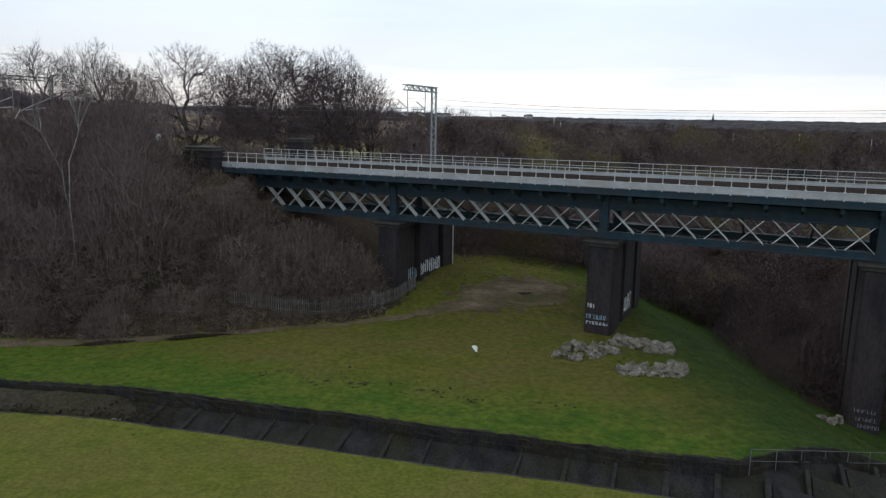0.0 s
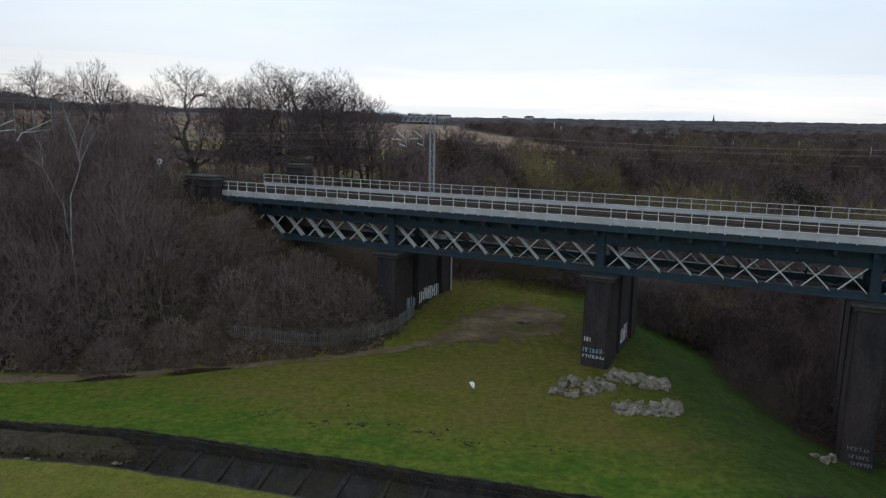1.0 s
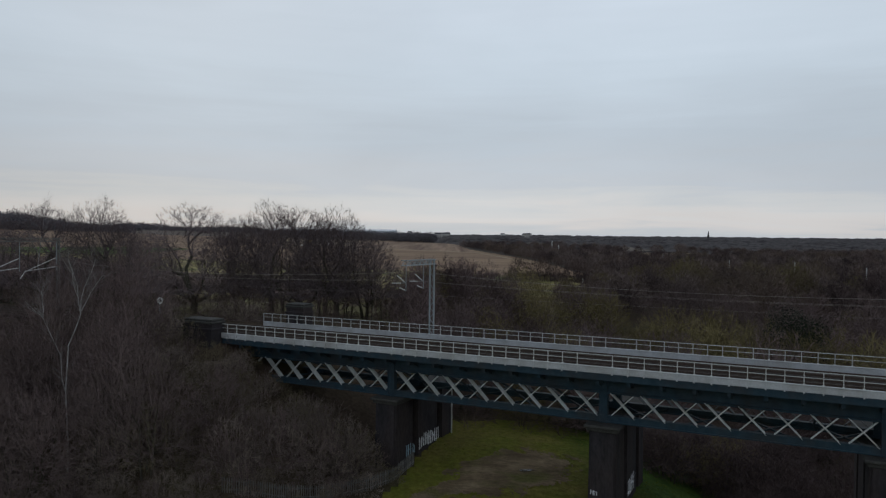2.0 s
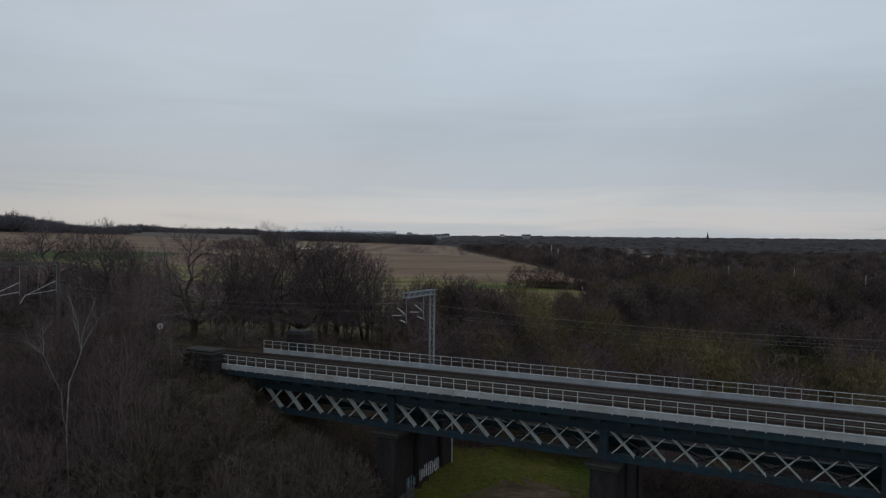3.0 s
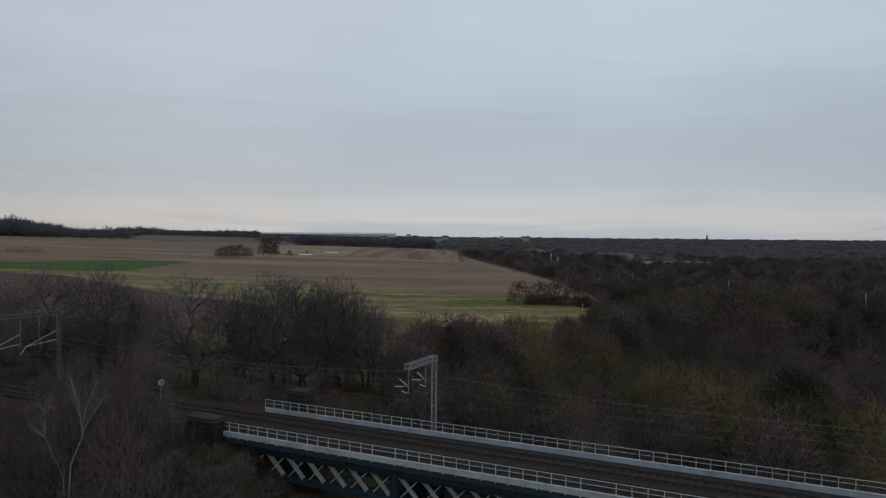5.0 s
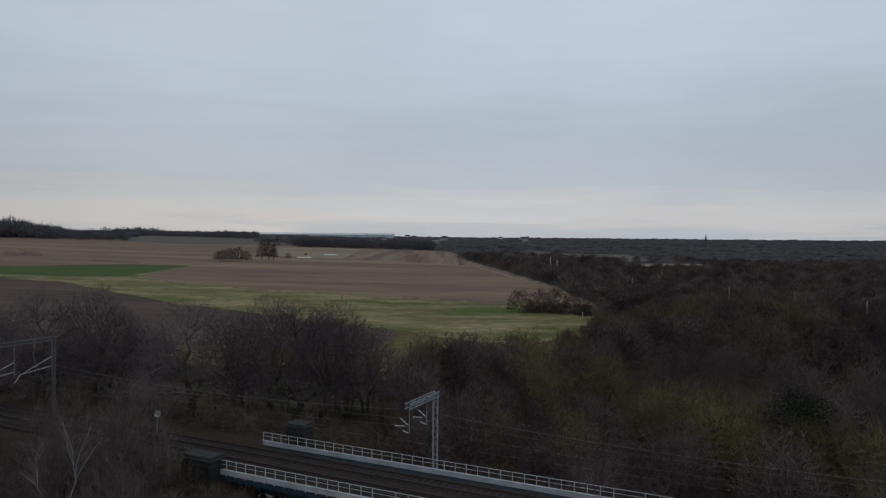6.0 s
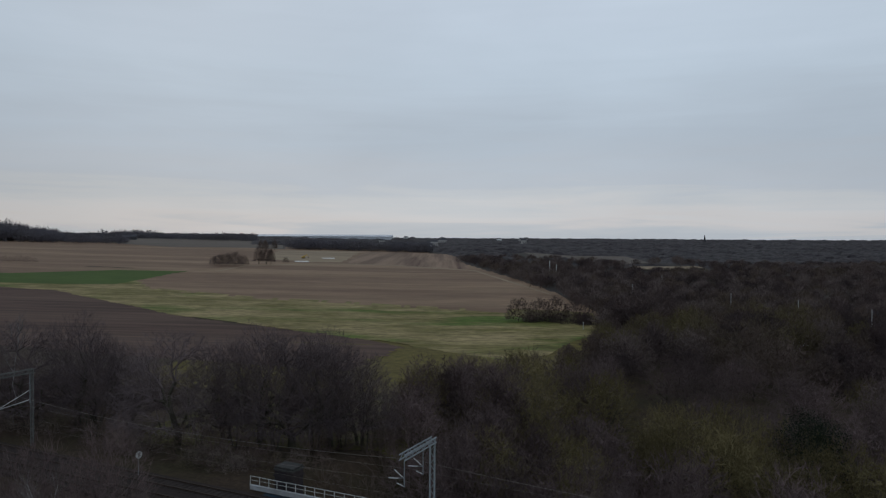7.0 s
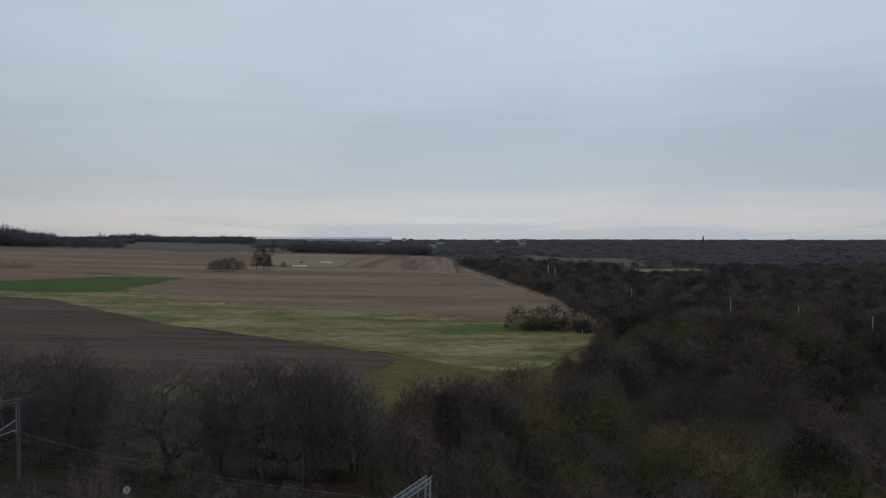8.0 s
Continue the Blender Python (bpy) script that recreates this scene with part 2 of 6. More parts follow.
M_WOODFENCE = material("galvanised_palisade", (0.13, 0.127, 0.122), (0.21, 0.205, 0.195), 2.5, 0.7, metal=0.1, vary=0.3)
M_BARK = material("bark", (0.050, 0.042, 0.034), (0.085, 0.075, 0.06), 3.0, 0.95, third=(0.06, 0.065, 0.03), scale3=0.3)
M_TWIG = material("bare_twigs", (0.099, 0.071, 0.069), (0.156, 0.113, 0.105), 0.5, 0.95, vary=0.4)
M_TWIGOLIVE = material("olive_twigs", (0.123, 0.100, 0.050), (0.180, 0.147, 0.069), 0.5, 0.95, vary=0.35)
M_SCRUB = material("pale_scrub_twigs", (0.148, 0.116, 0.099), (0.216, 0.172, 0.144), 0.4, 0.95, vary=0.4)
M_BRAMBLE = material("bramble_thicket", (0.104, 0.086, 0.056), (0.156, 0.130, 0.082), 0.5, 0.95, vary=0.35)
M_OLIVEWOOD = material("far_olive_twigs", (0.077, 0.064, 0.039), (0.176, 0.144, 0.067), 0.10, 0.95, third=(0.120, 0.090, 0.078), scale3=0.04, amount3=0.8, island=0.08, contrast=0.26)
M_BIRCH = material("pale_birch_bark", (0.24, 0.225, 0.22), (0.42, 0.40, 0.39), 2.0, 0.8, third=(0.10, 0.09, 0.085), scale3=1.4, amount3=0.6)
M_BIRCHTWIG = material("birch_twigs", (0.14, 0.125, 0.12), (0.21, 0.19, 0.18), 1.0, 0.9)
M_SLIM = material("grey_lilac_twigs", (0.106, 0.079, 0.074), (0.164, 0.122, 0.112), 0.5, 0.95, vary=0.32)
M_IVY = material("evergreen_leaves", (0.012, 0.018, 0.011), (0.022, 0.030, 0.016), 0.8, 0.8, vary=0.2)
M_FARWOOD = material("far_wood_twigs", (0.053, 0.039, 0.038), (0.162, 0.116, 0.101), 0.10, 0.95, third=(0.144, 0.113, 0.071), scale3=0.012, amount3=0.7, island=0.08, contrast=0.26)
M_DARKWOOD = material("dark_twigs", (0.043, 0.033, 0.033), (0.114, 0.082, 0.076), 0.10, 0.95, island=0.08, contrast=0.26)
M_PALEWOOD = material("grey_brown_twigs", (0.099, 0.076, 0.069), (0.192, 0.148, 0.129), 0.10, 0.95, island=0.08, contrast=0.26)
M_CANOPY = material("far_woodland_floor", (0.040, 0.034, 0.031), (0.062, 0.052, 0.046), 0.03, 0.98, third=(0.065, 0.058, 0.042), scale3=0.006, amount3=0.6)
M_GREYFIELD = material("grey_brown_field", (0.105, 0.082, 0.068), (0.150, 0.120, 0.098), 0.03, 0.95, third=(0.10, 0.098, 0.066), scale3=0.008, amount3=0.6, stretch=(0.3, 1.4, 1), grain=0.2, grain_scale=0.2)
M_PALEFIELD = material("pale_straw_field", (0.238, 0.179, 0.113), (0.348, 0.269, 0.173), 0.03, 0.95, third=(0.197, 0.143, 0.095), scale3=0.015, amount3=0.7, stretch=(0.3, 1.6, 1), grain=0.2, grain_scale=0.2)
M_ROWS = material("stubble_in_rows", (0.119, 0.072, 0.051), (0.270, 0.183, 0.124), 0.075, 0.95, third=(0.238, 0.165, 0.110), scale3=0.008, amount3=0.7, stretch=(1.0, 0.03, 1), grain=0.15, grain_scale=0.2, turn=-7, contrast=0.1)
M_ROOF = material("pale_metal_roof", (0.55, 0.57, 0.60), (0.65, 0.67, 0.7), 0.05, 0.5)
M_WALL = material("rendered_wall", (0.35, 0.33, 0.31), (0.45, 0.43, 0.4), 0.2, 0.9)
M_SLATE = material("slate_roof", (0.06, 0.06, 0.07), (0.10, 0.095, 0.1), 0.5, 0.8)
M_STONE = material("dark_stone", (0.05, 0.048, 0.05), (0.08, 0.078, 0.078), 0.5, 0.9)
M_PAINTW = material("white_spray_paint", (0.55, 0.56, 0.58), (0.7, 0.7, 0.72), 4.0, 0.6)
M_PAINTF = material("faded_spray_paint", (0.16, 0.15, 0.16), (0.26, 0.25, 0.26), 4.0, 0.7)
M_PAINTB = material("pale_blue_spray_paint", (0.20, 0.30, 0.36), (0.30, 0.42, 0.48), 4.0, 0.6)
M_LITTER = material("white_plastic", (0.78, 0.78, 0.74), (0.86, 0.86, 0.83), 5.0, 0.5)
M_WATER = material("puddle_water", (0.022, 0.018, 0.014), (0.035, 0.028, 0.02), 1.0, 0.12, spec=0.35)
M_YELLOW = material("yellow_machine_paint", (0.45, 0.28, 0.03), (0.55, 0.36, 0.06), 2.0, 0.6)
M_WIRE = material("copper_wire", (0.22, 0.19, 0.17), (0.30, 0.265, 0.235), 1.0, 0.6, metal=0.1)
M_DRYGRASS = material("dry_grass", (0.13, 0.098, 0.05), (0.22, 0.168, 0.088), 1.5, 0.95, island=0.3)
M_DRYWEED = material("dead_weeds", (0.052, 0.042, 0.024), (0.098, 0.078, 0.046), 0.8, 0.95, third=(0.05, 0.052, 0.02), scale3=0.4, amount3=0.6, island=0.3)
M_CLOD = material("dark_wet_clods", (0.026, 0.026, 0.012), (0.045, 0.042, 0.020), 3.0, 0.95)
M_TUFT = material("grass_tufts", (0.079, 0.113, 0.014), (0.136, 0.138, 0.023), 0.6, 0.95, third=(0.147, 0.115, 0.034), scale3=0.13, amount3=0.75, edge3=(0.45, 0.66), island=0.3)


# ---- mesh helpers ----
def part(name, bm, mat, parent=None, label="", matrix=None):
    me = bpy.data.meshes.new(name)
    bm.to_mesh(me)
    bm.free()
    me.materials.append(mat)
    ob = new(name, me)
    if parent:
        ob.parent = parent
    if matrix is not None:
        ob.matrix_basis = matrix
    if label:
        tagged(ob, label)
    return ob


def raw(name, verts, faces, mat, parent=None, label="", smooth=False):
    me = bpy.data.meshes.new(name)
    me.from_pydata(verts, [], faces)
    me.materials.append(mat)
    if smooth:
        me.shade_smooth()
    ob = new(name, me)
    if parent:
        ob.parent = parent
    if label:
        tagged(ob, label)
    return ob


def shared(name, me, m, parent):
    ob = new(name, me)
    ob.parent = parent
    ob.matrix_basis = m
    return ob


def thing(name, m, label, category, group="", kind=""):
    ob = new(name)
    ob.matrix_basis = m
    return tagged(ob, label, category, group, kind)


def box(bm, x0, x1, y0, y1, z0, z1, bevel=0.0):
    g = bmesh.ops.create_cube(bm, size=1.0, matrix=Matrix.LocRotScale(((x0 + x1) / 2, (y0 + y1) / 2, (z0 + z1) / 2), None, (x1 - x0, y1 - y0, z1 - z0)))
    if bevel:
        edges = list({e for v in g["verts"] for e in v.link_edges})
        bmesh.ops.bevel(bm, geom=edges, offset=bevel, segments=1, affect="EDGES")
    return bm


def bar(bm, a, b, w, h, up=(0, 0, 1)):
    """A square bar from a to b, w wide and h high."""
    a, b = Vector(a), Vector(b)
    d = (b - a).normalized()
    s = d.cross(Vector(up))
    if s.length < 1e-4:
        s = d.cross(Vector((0, 1, 0)))
    s.normalize()
    n = s.cross(d)
    vs = [bm.verts.new(p + s * (i * w / 2) + n * (j * h / 2)) for p in (a, b) for i, j in ((-1, -1), (1, -1), (1, 1), (-1, 1))]
    for f in ((0, 1, 5, 4), (1, 2, 6, 5), (2, 3, 7, 6), (3, 0, 4, 7), (3, 2, 1, 0), (4, 5, 6, 7)):
        bm.faces.new([vs[i] for i in f])
    return bm


def tube(bm, pts, r, sides=6):
    rings = []
    for i, p in enumerate(pts):
        p = Vector(p)
        d = (Vector(pts[min(i + 1, len(pts) - 1)]) - Vector(pts[max(i - 1, 0)])).normalized()
        s = d.cross(Vector((0, 0, 1)))
        if s.length < 1e-3:
            s = Vector((1, 0, 0))
        s.normalize()
        n = s.cross(d)
        rings.append([bm.verts.new(p + (s * math.cos(k * math.tau / sides) + n * math.sin(k * math.tau / sides)) * r) for k in range(sides)])
    for a, b in zip(rings, rings[1:]):
        for k in range(sides):
            bm.faces.new((a[k], a[(k + 1) % sides], b[(k + 1) % sides], b[k]))
    bm.faces.new(rings[0][::-1])
    bm.faces.new(rings[-1])
    return bm


def smooth(a, b, x):
    t = min(1.0, max(0.0, (x - a) / (b - a)))
    return t * t * (3 - 2 * t)


def between(x, knots):
    """Value at x on a line through a few (x, value) knots."""
    if x <= knots[0][0]:
        return knots[0][1]
    for (a, p), (b, q) in zip(knots, knots[1:]):
        if x <= b:
            return p + (q - p) * (x - a) / (b - a)
    return knots[-1][1]


# ---- the lie of the land ----
BRIDGE_ANGLE = math.atan(-0.482)
BU = Vector((math.cos(BRIDGE_ANGLE), math.sin(BRIDGE_ANGLE), 0))
BV = Vector((-BU.y, BU.x, 0))
BO = Vector((11.7, 49.06, 0))
BRIDGE = Matrix.Translation(BO) @ Matrix.Rotation(BRIDGE_ANGLE, 4, "Z")
U_ABUT = -35.2


def uv_of(x, y):
    d = Vector((x, y, 0)) - BO
    return d.dot(BU), d.dot(BV)


def channel_far(x):
    return between(x, ((-60, 42.0), (-24.7, 38.7), (-17.9, 37.95), (-11, 36.3), (-4.7, 34.7), (1.2, 32.8), (8.9, 30.4), (13.7, 29.4), (18, 31.2), (22, 33.0), (26, 35.2)))


def channel_near(x):
    return between(x, ((-60, 36.0), (-21.4, 33.8), (-15.5, 32.95), (-6.64, 30.45), (0, 28.65), (7.9, 26.45), (16, 24.4), (26, 22.0)))


def land(x, y):
    """Height of the ground."""
    u, v = uv_of(x, y)
    # valley side falls to the right
    near = -0.95 + 0.6 * (1 - smooth(24, 42, y)) - 4.2 * smooth(16, 30, x + 0.06 * (y - 45)) + 1.7 * smooth(50, 66, y) * (1 - smooth(4, 22, x)) * (1 - smooth(80, 120, y))
    # far farmland
    far = 3.0 + 0.008 * max(0, y - 200) + 0.02 * max(0, -x - 20) - 5.5 * smooth(20, 120, x - 0.1 * (y - 200)) * (1 - smooth(900, 2500, y))
    far = min(far, 24 + 0.004 * y)
    far = far * (1 - smooth(2200, 4200, y)) + 10 * smooth(2200, 4200, y)
    far += 9 * smooth(3300, 4500, y) * (0.75 + 0.25 * math.sin(x * 0.0016 + 0.4))
    far += 3.5 * smooth(650, 680, y) * (1 - smooth(1010, 1080, y)) * smooth(90, 125, x) * (1 - smooth(255, 290, x))
    k = smooth(95, 190, y)
    z = near * (1 - k) + far * k
    # railway embankment beyond the abutment, and the high ground behind it
    du = max(0.0, u - U_ABUT - 0.5)
    dv = max(0.0, -0.6 - v)
    dback = max(0.0, v - 9.5)
    front = 9.6 - math.hypot(du, dv) / 1.45
    if dback > 0:
        front = 9.6 - math.hypot(du, 0) / 1.45 - dback * 0.055 - du * 0.02
    if front > z:
        z = front
    if y < 200:
        z += (0.12 * noise.noise(Vector((x * 0.12, y * 0.12, 0.3))) + 0.05 * noise.noise(Vector((x * 0.5, y * 0.5, 2.3)))) * (1 - smooth(120, 190, y))
    # the drain is cut into the ground
    if 20 < y < 45 and x < 26:
        f, n = channel_far(x), channel_near(x)
        if n - 0.1 < y < f + 0.3:
            z -= 2.6
    return z


ticks_x = [0.0]
step = 0.55
while ticks_x[-1] < 4600:
    if ticks_x[-1] > 26:
        step *= 1.07
    ticks_x.append(ticks_x[-1] + step)
ticks_x = [-a for a in ticks_x[:0:-1]] + ticks_x
ticks_y = [-40.0, -20.0, -8.0, 0.0, 6.0, 11.0, 15.0, 18.0, 20.0]
step = 0.45
while ticks_y[-1] < 4700:
    if ticks_y[-1] > 75:
        step *= 1.05
    ticks_y.append(ticks_y[-1] + step)


def wood_edge(y):
    """Left edge of the valley wood, by distance."""
    return between(y, ((40, 27), (60, 27), (72, 6), (80, -5), (100, -4), (115, 3), (140, 14), (160, 25), (180, 35), (200, 44), (235, 54), (256, 58), (262, 62), (300, 65), (377, 62), (455, 54), (600, 36), (950, -5), (1200, -40)))


def ground_sheet():
    verts = [(x, y, land(x, y)) for y in ticks_y for x in ticks_x]
    nx = len(ticks_x)
    faces = [(j * nx + i, j * nx + i + 1, (j + 1) * nx + i + 1, (j + 1) * nx + i) for j in range(len(ticks_y) - 1) for i in range(nx - 1)]
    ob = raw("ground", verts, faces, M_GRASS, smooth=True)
    me = ob.data
    for m in (M_MOWN, M_EARTH, M_CANOPY, M_LUSH, M_OLIVEGRASS, M_STUBBLE, M_RANK):
        me.materials.append(m)
    idx = np.zeros(len(faces), dtype=np.int32)
    for k, f in enumerate(faces):
        x, y = verts[f[0]][0] , verts[f[0]][1]
        u, v = uv_of(x, y)
        if y < channel_near(x):
            idx[k] = 1
        elif 128 < y < 300 and -60 < x < wood_edge(y) - 2:
            idx[k] = 5
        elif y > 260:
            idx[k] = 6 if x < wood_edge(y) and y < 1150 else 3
        elif wooded(x, y):
            idx[k] = 2
            if -37 < x < -4 and 89 < y < 128:
                idx[k] = 7

        else:
            d = 5.0 + 3.0 * noise.noise(Vector((x * 0.2, y * 0.2, 3))) + 2.0 * noise.noise(Vector((x * 1.7, y * 1.7, 3)))
            if y - channel_far(x) < d or x > 13.5 + d:
                idx[k] = 0
    me.polygons.foreach_set("material_index", idx)
    tagged(ob, "rough grass bank and woodland floor running to the horizon", "ground", kind="structure")
    return ob


def wooded(x, y):
    u, v = uv_of(x, y)
    wob = 1.5 * noise.noise(Vector((x * 0.15, y * 0.15, 5)))
    if x > 25.5 + 0.6 * wob + 0.04 * (y - 55) and y > 45 + wob:
        return True
    if y > 72 + wob:
        return True
    if x < -1 and y > between(x, ((-60, 45.9), (-24, 46.8), (-19, 48.0), (-15, 48.8), (-11, 50.2), (-7, 51.4), (-4.5, 53.0), (-3, 56.3), (-1, 62))) + 0.3 * wob:
        return True
    return False


ground = ground_sheet()


def patch(name, near, far, mat, label, category, nu=60, nv=24, lift=0.12, ragged=0.0, grain=0.6, ends=1):
    """A sheet of land between two edges given as knots (x, y), lying on the ground."""
    verts, faces = [], []
    for j in range(nv + 1):
        for i in range(nu + 1):
            a = near(i / nu)
            b = far(i / nu)
            x = a[0] + (b[0] - a[0]) * j / nv
            y = a[1] + (b[1] - a[1]) * j / nv
            verts.append((x, y, land(x, y) + lift))
    for j in range(nv):
        for i in range(nu):
            k = j * (nu + 1) + i
            if ragged:
                e = min(ends * i / nu, ends * (1 - i / nu), j / nv, 1 - j / nv)
                c = verts[k]
                if e < ragged * (0.5 + 0.9 * noise.noise(Vector((c[0] * grain, c[1] * grain, 7))) + 0.4 * noise.noise(Vector((c[0] * grain * 4, c[1] * grain * 4, 1)))):
                    continue
            faces.append((k, k + 1, k + nu + 2, k + nu + 1))
    ob = raw(name, verts, faces, mat, smooth=True)
    return tagged(ob, label, category, kind="structure")


def edge(*pts):
    """A polyline as a function of 0..1."""
    lens = [0.0]
    for a, b in zip(pts, pts[1:]):
        lens.append(lens[-1] + math.dist(a, b))

    def at(s):
        d = s * lens[-1]
        for (a, b), l0, l1 in zip(zip(pts, pts[1:]), lens, lens[1:]):
            if d <= l1 + 1e-9:
                k = (d - l0) / max(1e-9, l1 - l0)
                return a[0] + (b[0] - a[0]) * k, a[1] + (b[1] - a[1]) * k
        return pts[-1]
    return at

# fields, meadow and tracks beyond the railway, and the path and bare patch on the bank
patch("ploughed_field", edge((-260, 240), (-100, 175), (-15, 150)), edge((-232, 384), (-182, 346), (-136, 305), (-97, 265), (-71, 246), (-30, 225), (-4, 198)), M_PLOUGH, "dark brown ploughed field beside the pale meadow", "field", nu=160, nv=60, lift=0.08, ragged=0.04, grain=0.06)
patch("meadow", edge((-330, 400), (-182, 340), (-97, 260), (-30, 220), (-3, 195), (10, 174), (28, 190), (42, 225)), edge((-300, 466), (-178, 441), (-147, 383), (-82, 341), (-3, 315), (30, 300), (60, 270), (58, 238)), M_MEADOW, "rough meadow of pale dead grass and green patches", "field", nu=240, nv=70, lift=0.13, ragged=0.05, grain=0.05)
patch("rough_corner", edge((-26, 136), (2, 118), (14, 140)), edge((-6, 202), (5, 194), (16, 180)), M_OLIVEGRASS, "olive rough grass corner below the meadow", "field", nu=60, nv=40, lift=0.16, ragged=0.05, grain=0.1)
patch("crop_field", edge((-330, 372), (-227, 376), (-197, 376), (-173, 385)), edge((-330, 430), (-264, 450), (-226, 502), (-176, 506)), M_CROP, "strip of dark green winter crop", "field", lift=0.18, nu=120, nv=40, ragged=0.03, grain=0.03)
patch("stubble_field", edge((-177, 416), (-147, 360), (-82, 319), (-3, 294), (28, 280), (34, 330), (59, 384)), edge((-172, 560), (-200, 822), (-222, 1018), (-149, 1066), (-34, 1170), (35, 605), (56, 455)), M_STUBBLE, "large pale brown stubble field over a low rise", "field", nu=260, nv=90, lift=0.18, ragged=0.022, grain=0.08)
patch("upper_field", edge((-420, 420), (-264, 440), (-226, 505), (-175, 545), (-168, 572)), edge((-900, 1060), (-670, 1094), (-516, 1115), (-383, 1019), (-199, 822)), M_STUBBLE, "wide brown field below a wooded ridge", "field", nu=60, nv=40, lift=0.14)
patch("striped_field", edge((-92, 662), (-40, 655), (0, 620), (28, 588)), edge((-112, 1036), (-60, 1060), (0, 1020), (18, 990)), M_ROWS, "stubble field ploughed in long parallel rows", "field", nu=60, nv=40, lift=0.24, ragged=0.03, grain=0.03)
patch("straw_field", edge((-174, 700), (-140, 690), (-94, 672)), edge((-234, 1010), (-170, 1040), (-113, 1036)), M_PALEFIELD, "pale straw-coloured strip of field", "field", nu=60, nv=40, lift=0.24, ragged=0.05, grain=0.03)
patch("grey_field", edge((-556, 1190), (-470, 1100), (-392, 1035), (-300, 1090), (-230, 1060)), edge((-690, 1560), (-640, 1600), (-540, 1800), (-470, 1800), (-330, 1500)), M_GREYFIELD, "grey-brown field below a wooded ridge", "field", nu=60, nv=40, lift=0.2)
patch("field_track", edge((-157, 509), (-160, 580), (-128, 628), (-92, 655), (-40, 650), (0, 612), (26, 584), (44, 452), (56, 376)), edge((-161, 511), (-163, 588), (-130, 644), (-92, 672), (-38, 667), (4, 625), (30, 590), (47.5, 453), (58.5, 377)), M_PALEFIELD, "pale worn track along the field edges", "track", nu=260, nv=6, lift=0.28, ragged=0.2, grain=0.05, ends=40)
patch("field_ditch", edge((-265, 529), (-245, 524), (-224, 521)), edge((-263, 537), (-243, 533), (-222, 526)), M_EARTH, "dark ditch edge between two fields", "ditch", nu=40, nv=4, lift=0.24, ragged=0.25, grain=0.1, ends=20)
patch("far_field", edge((112, 760), (180, 740), (235, 800)), edge((118, 1000), (180, 1010), (260, 1000)), M_GREYFIELD, "small pale field enclosed by woods", "field", lift=0.4)
patch("far_field", edge((188, 672), (222, 668), (255, 690)), edge((192, 712), (230, 716), (262, 722)), M_PALEFIELD, "narrow pale field glimpsed between woods", "field", lift=0.4)
patch("footpath", edge((-60, 43.8), (-28.7, 44.8), (-23.2, 45.3), (-18.2, 46.9), (-14.5, 47.8), (-10.8, 49.2), (-6.9, 50.4), (-2.8, 52.2), (-0.7, 53.4), (2.9, 54.4)), edge((-60, 46.0), (-29.4, 46.6), (-24, 47.0), (-19, 48.2), (-14.8, 49.1), (-11, 50.4), (-7, 51.5), (-3, 53.4), (-1.2, 55.0), (1.6, 57.2)), M_PATH, "narrow worn muddy footpath along the wood edge", "path", nu=420, nv=22, lift=0.03, ragged=0.3, grain=0.9, ends=40)
patch("bare_patch", edge((-0.6, 52.9), (2.9, 53.5), (6.1, 54.0), (9.1, 55.4), (12.5, 58.2)), edge((0.0, 57.2), (3, 60.5), (6, 62.6), (9.6, 63.6), (13, 62.5)), M_MUD, "trampled bare muddy patch in the grass", "path", nu=110, nv=70, lift=0.035, ragged=0.22, grain=0.8)


rm = random.Random(8)
for x0, y0, w, d in ((-9.0, 41.3, 2.6, 0.28), (-6.6, 40.9, 1.6, 0.2), (-3.9, 39.3, 2.2, 0.3), (0.3, 38.2, 2.8, 0.5), (2.6, 37.1, 1.8, 0.25)):
    sk = rm.uniform(-0.5, 0.5)
    patch("trodden_mud", edge((x0 - w / 2, y0 + sk), (x0, y0 - 0.15), (x0 + w / 2, y0 - sk)), edge((x0 - w / 2, y0 + sk + 0.1), (x0, y0 + d), (x0 + w / 2, y0 - sk + 0.1)), M_EARTH, "dark trodden mud marks in the grass", "ground", nu=40, nv=10, lift=0.02, ragged=1.6, grain=1.1)


def puddle(x, y, w, d, turn, label):
    bm = bmesh.new()
    ring = []
    for k in range(36):
        a = k * math.tau / 36
        r = 1 + 0.18 * math.sin(3 * a + x) + 0.1 * math.sin(7 * a + y)
        ring.append(bm.verts.new((math.cos(a) * w / 2 * r, math.sin(a) * d / 2 * r, 0)))
    bm.faces.new(ring)
    th = part("puddle", bm, M_WATER, None, "", Matrix.Translation((x, y, land(x, y) + 0.075)) @ Matrix.Rotation(radians(turn), 4, "Z"))
    tagged(th, label, "puddle", kind="structure")


puddle(-22.3, 46.3, 3.4, 0.8, 18, "dark muddy puddle on the footpath")
puddle(-16.6, 47.75, 4.0, 0.8, 17, "dark muddy puddle on the footpath")
puddle(7.6, 58.6, 1.2, 0.5, 5, "small dark puddle in bare mud")


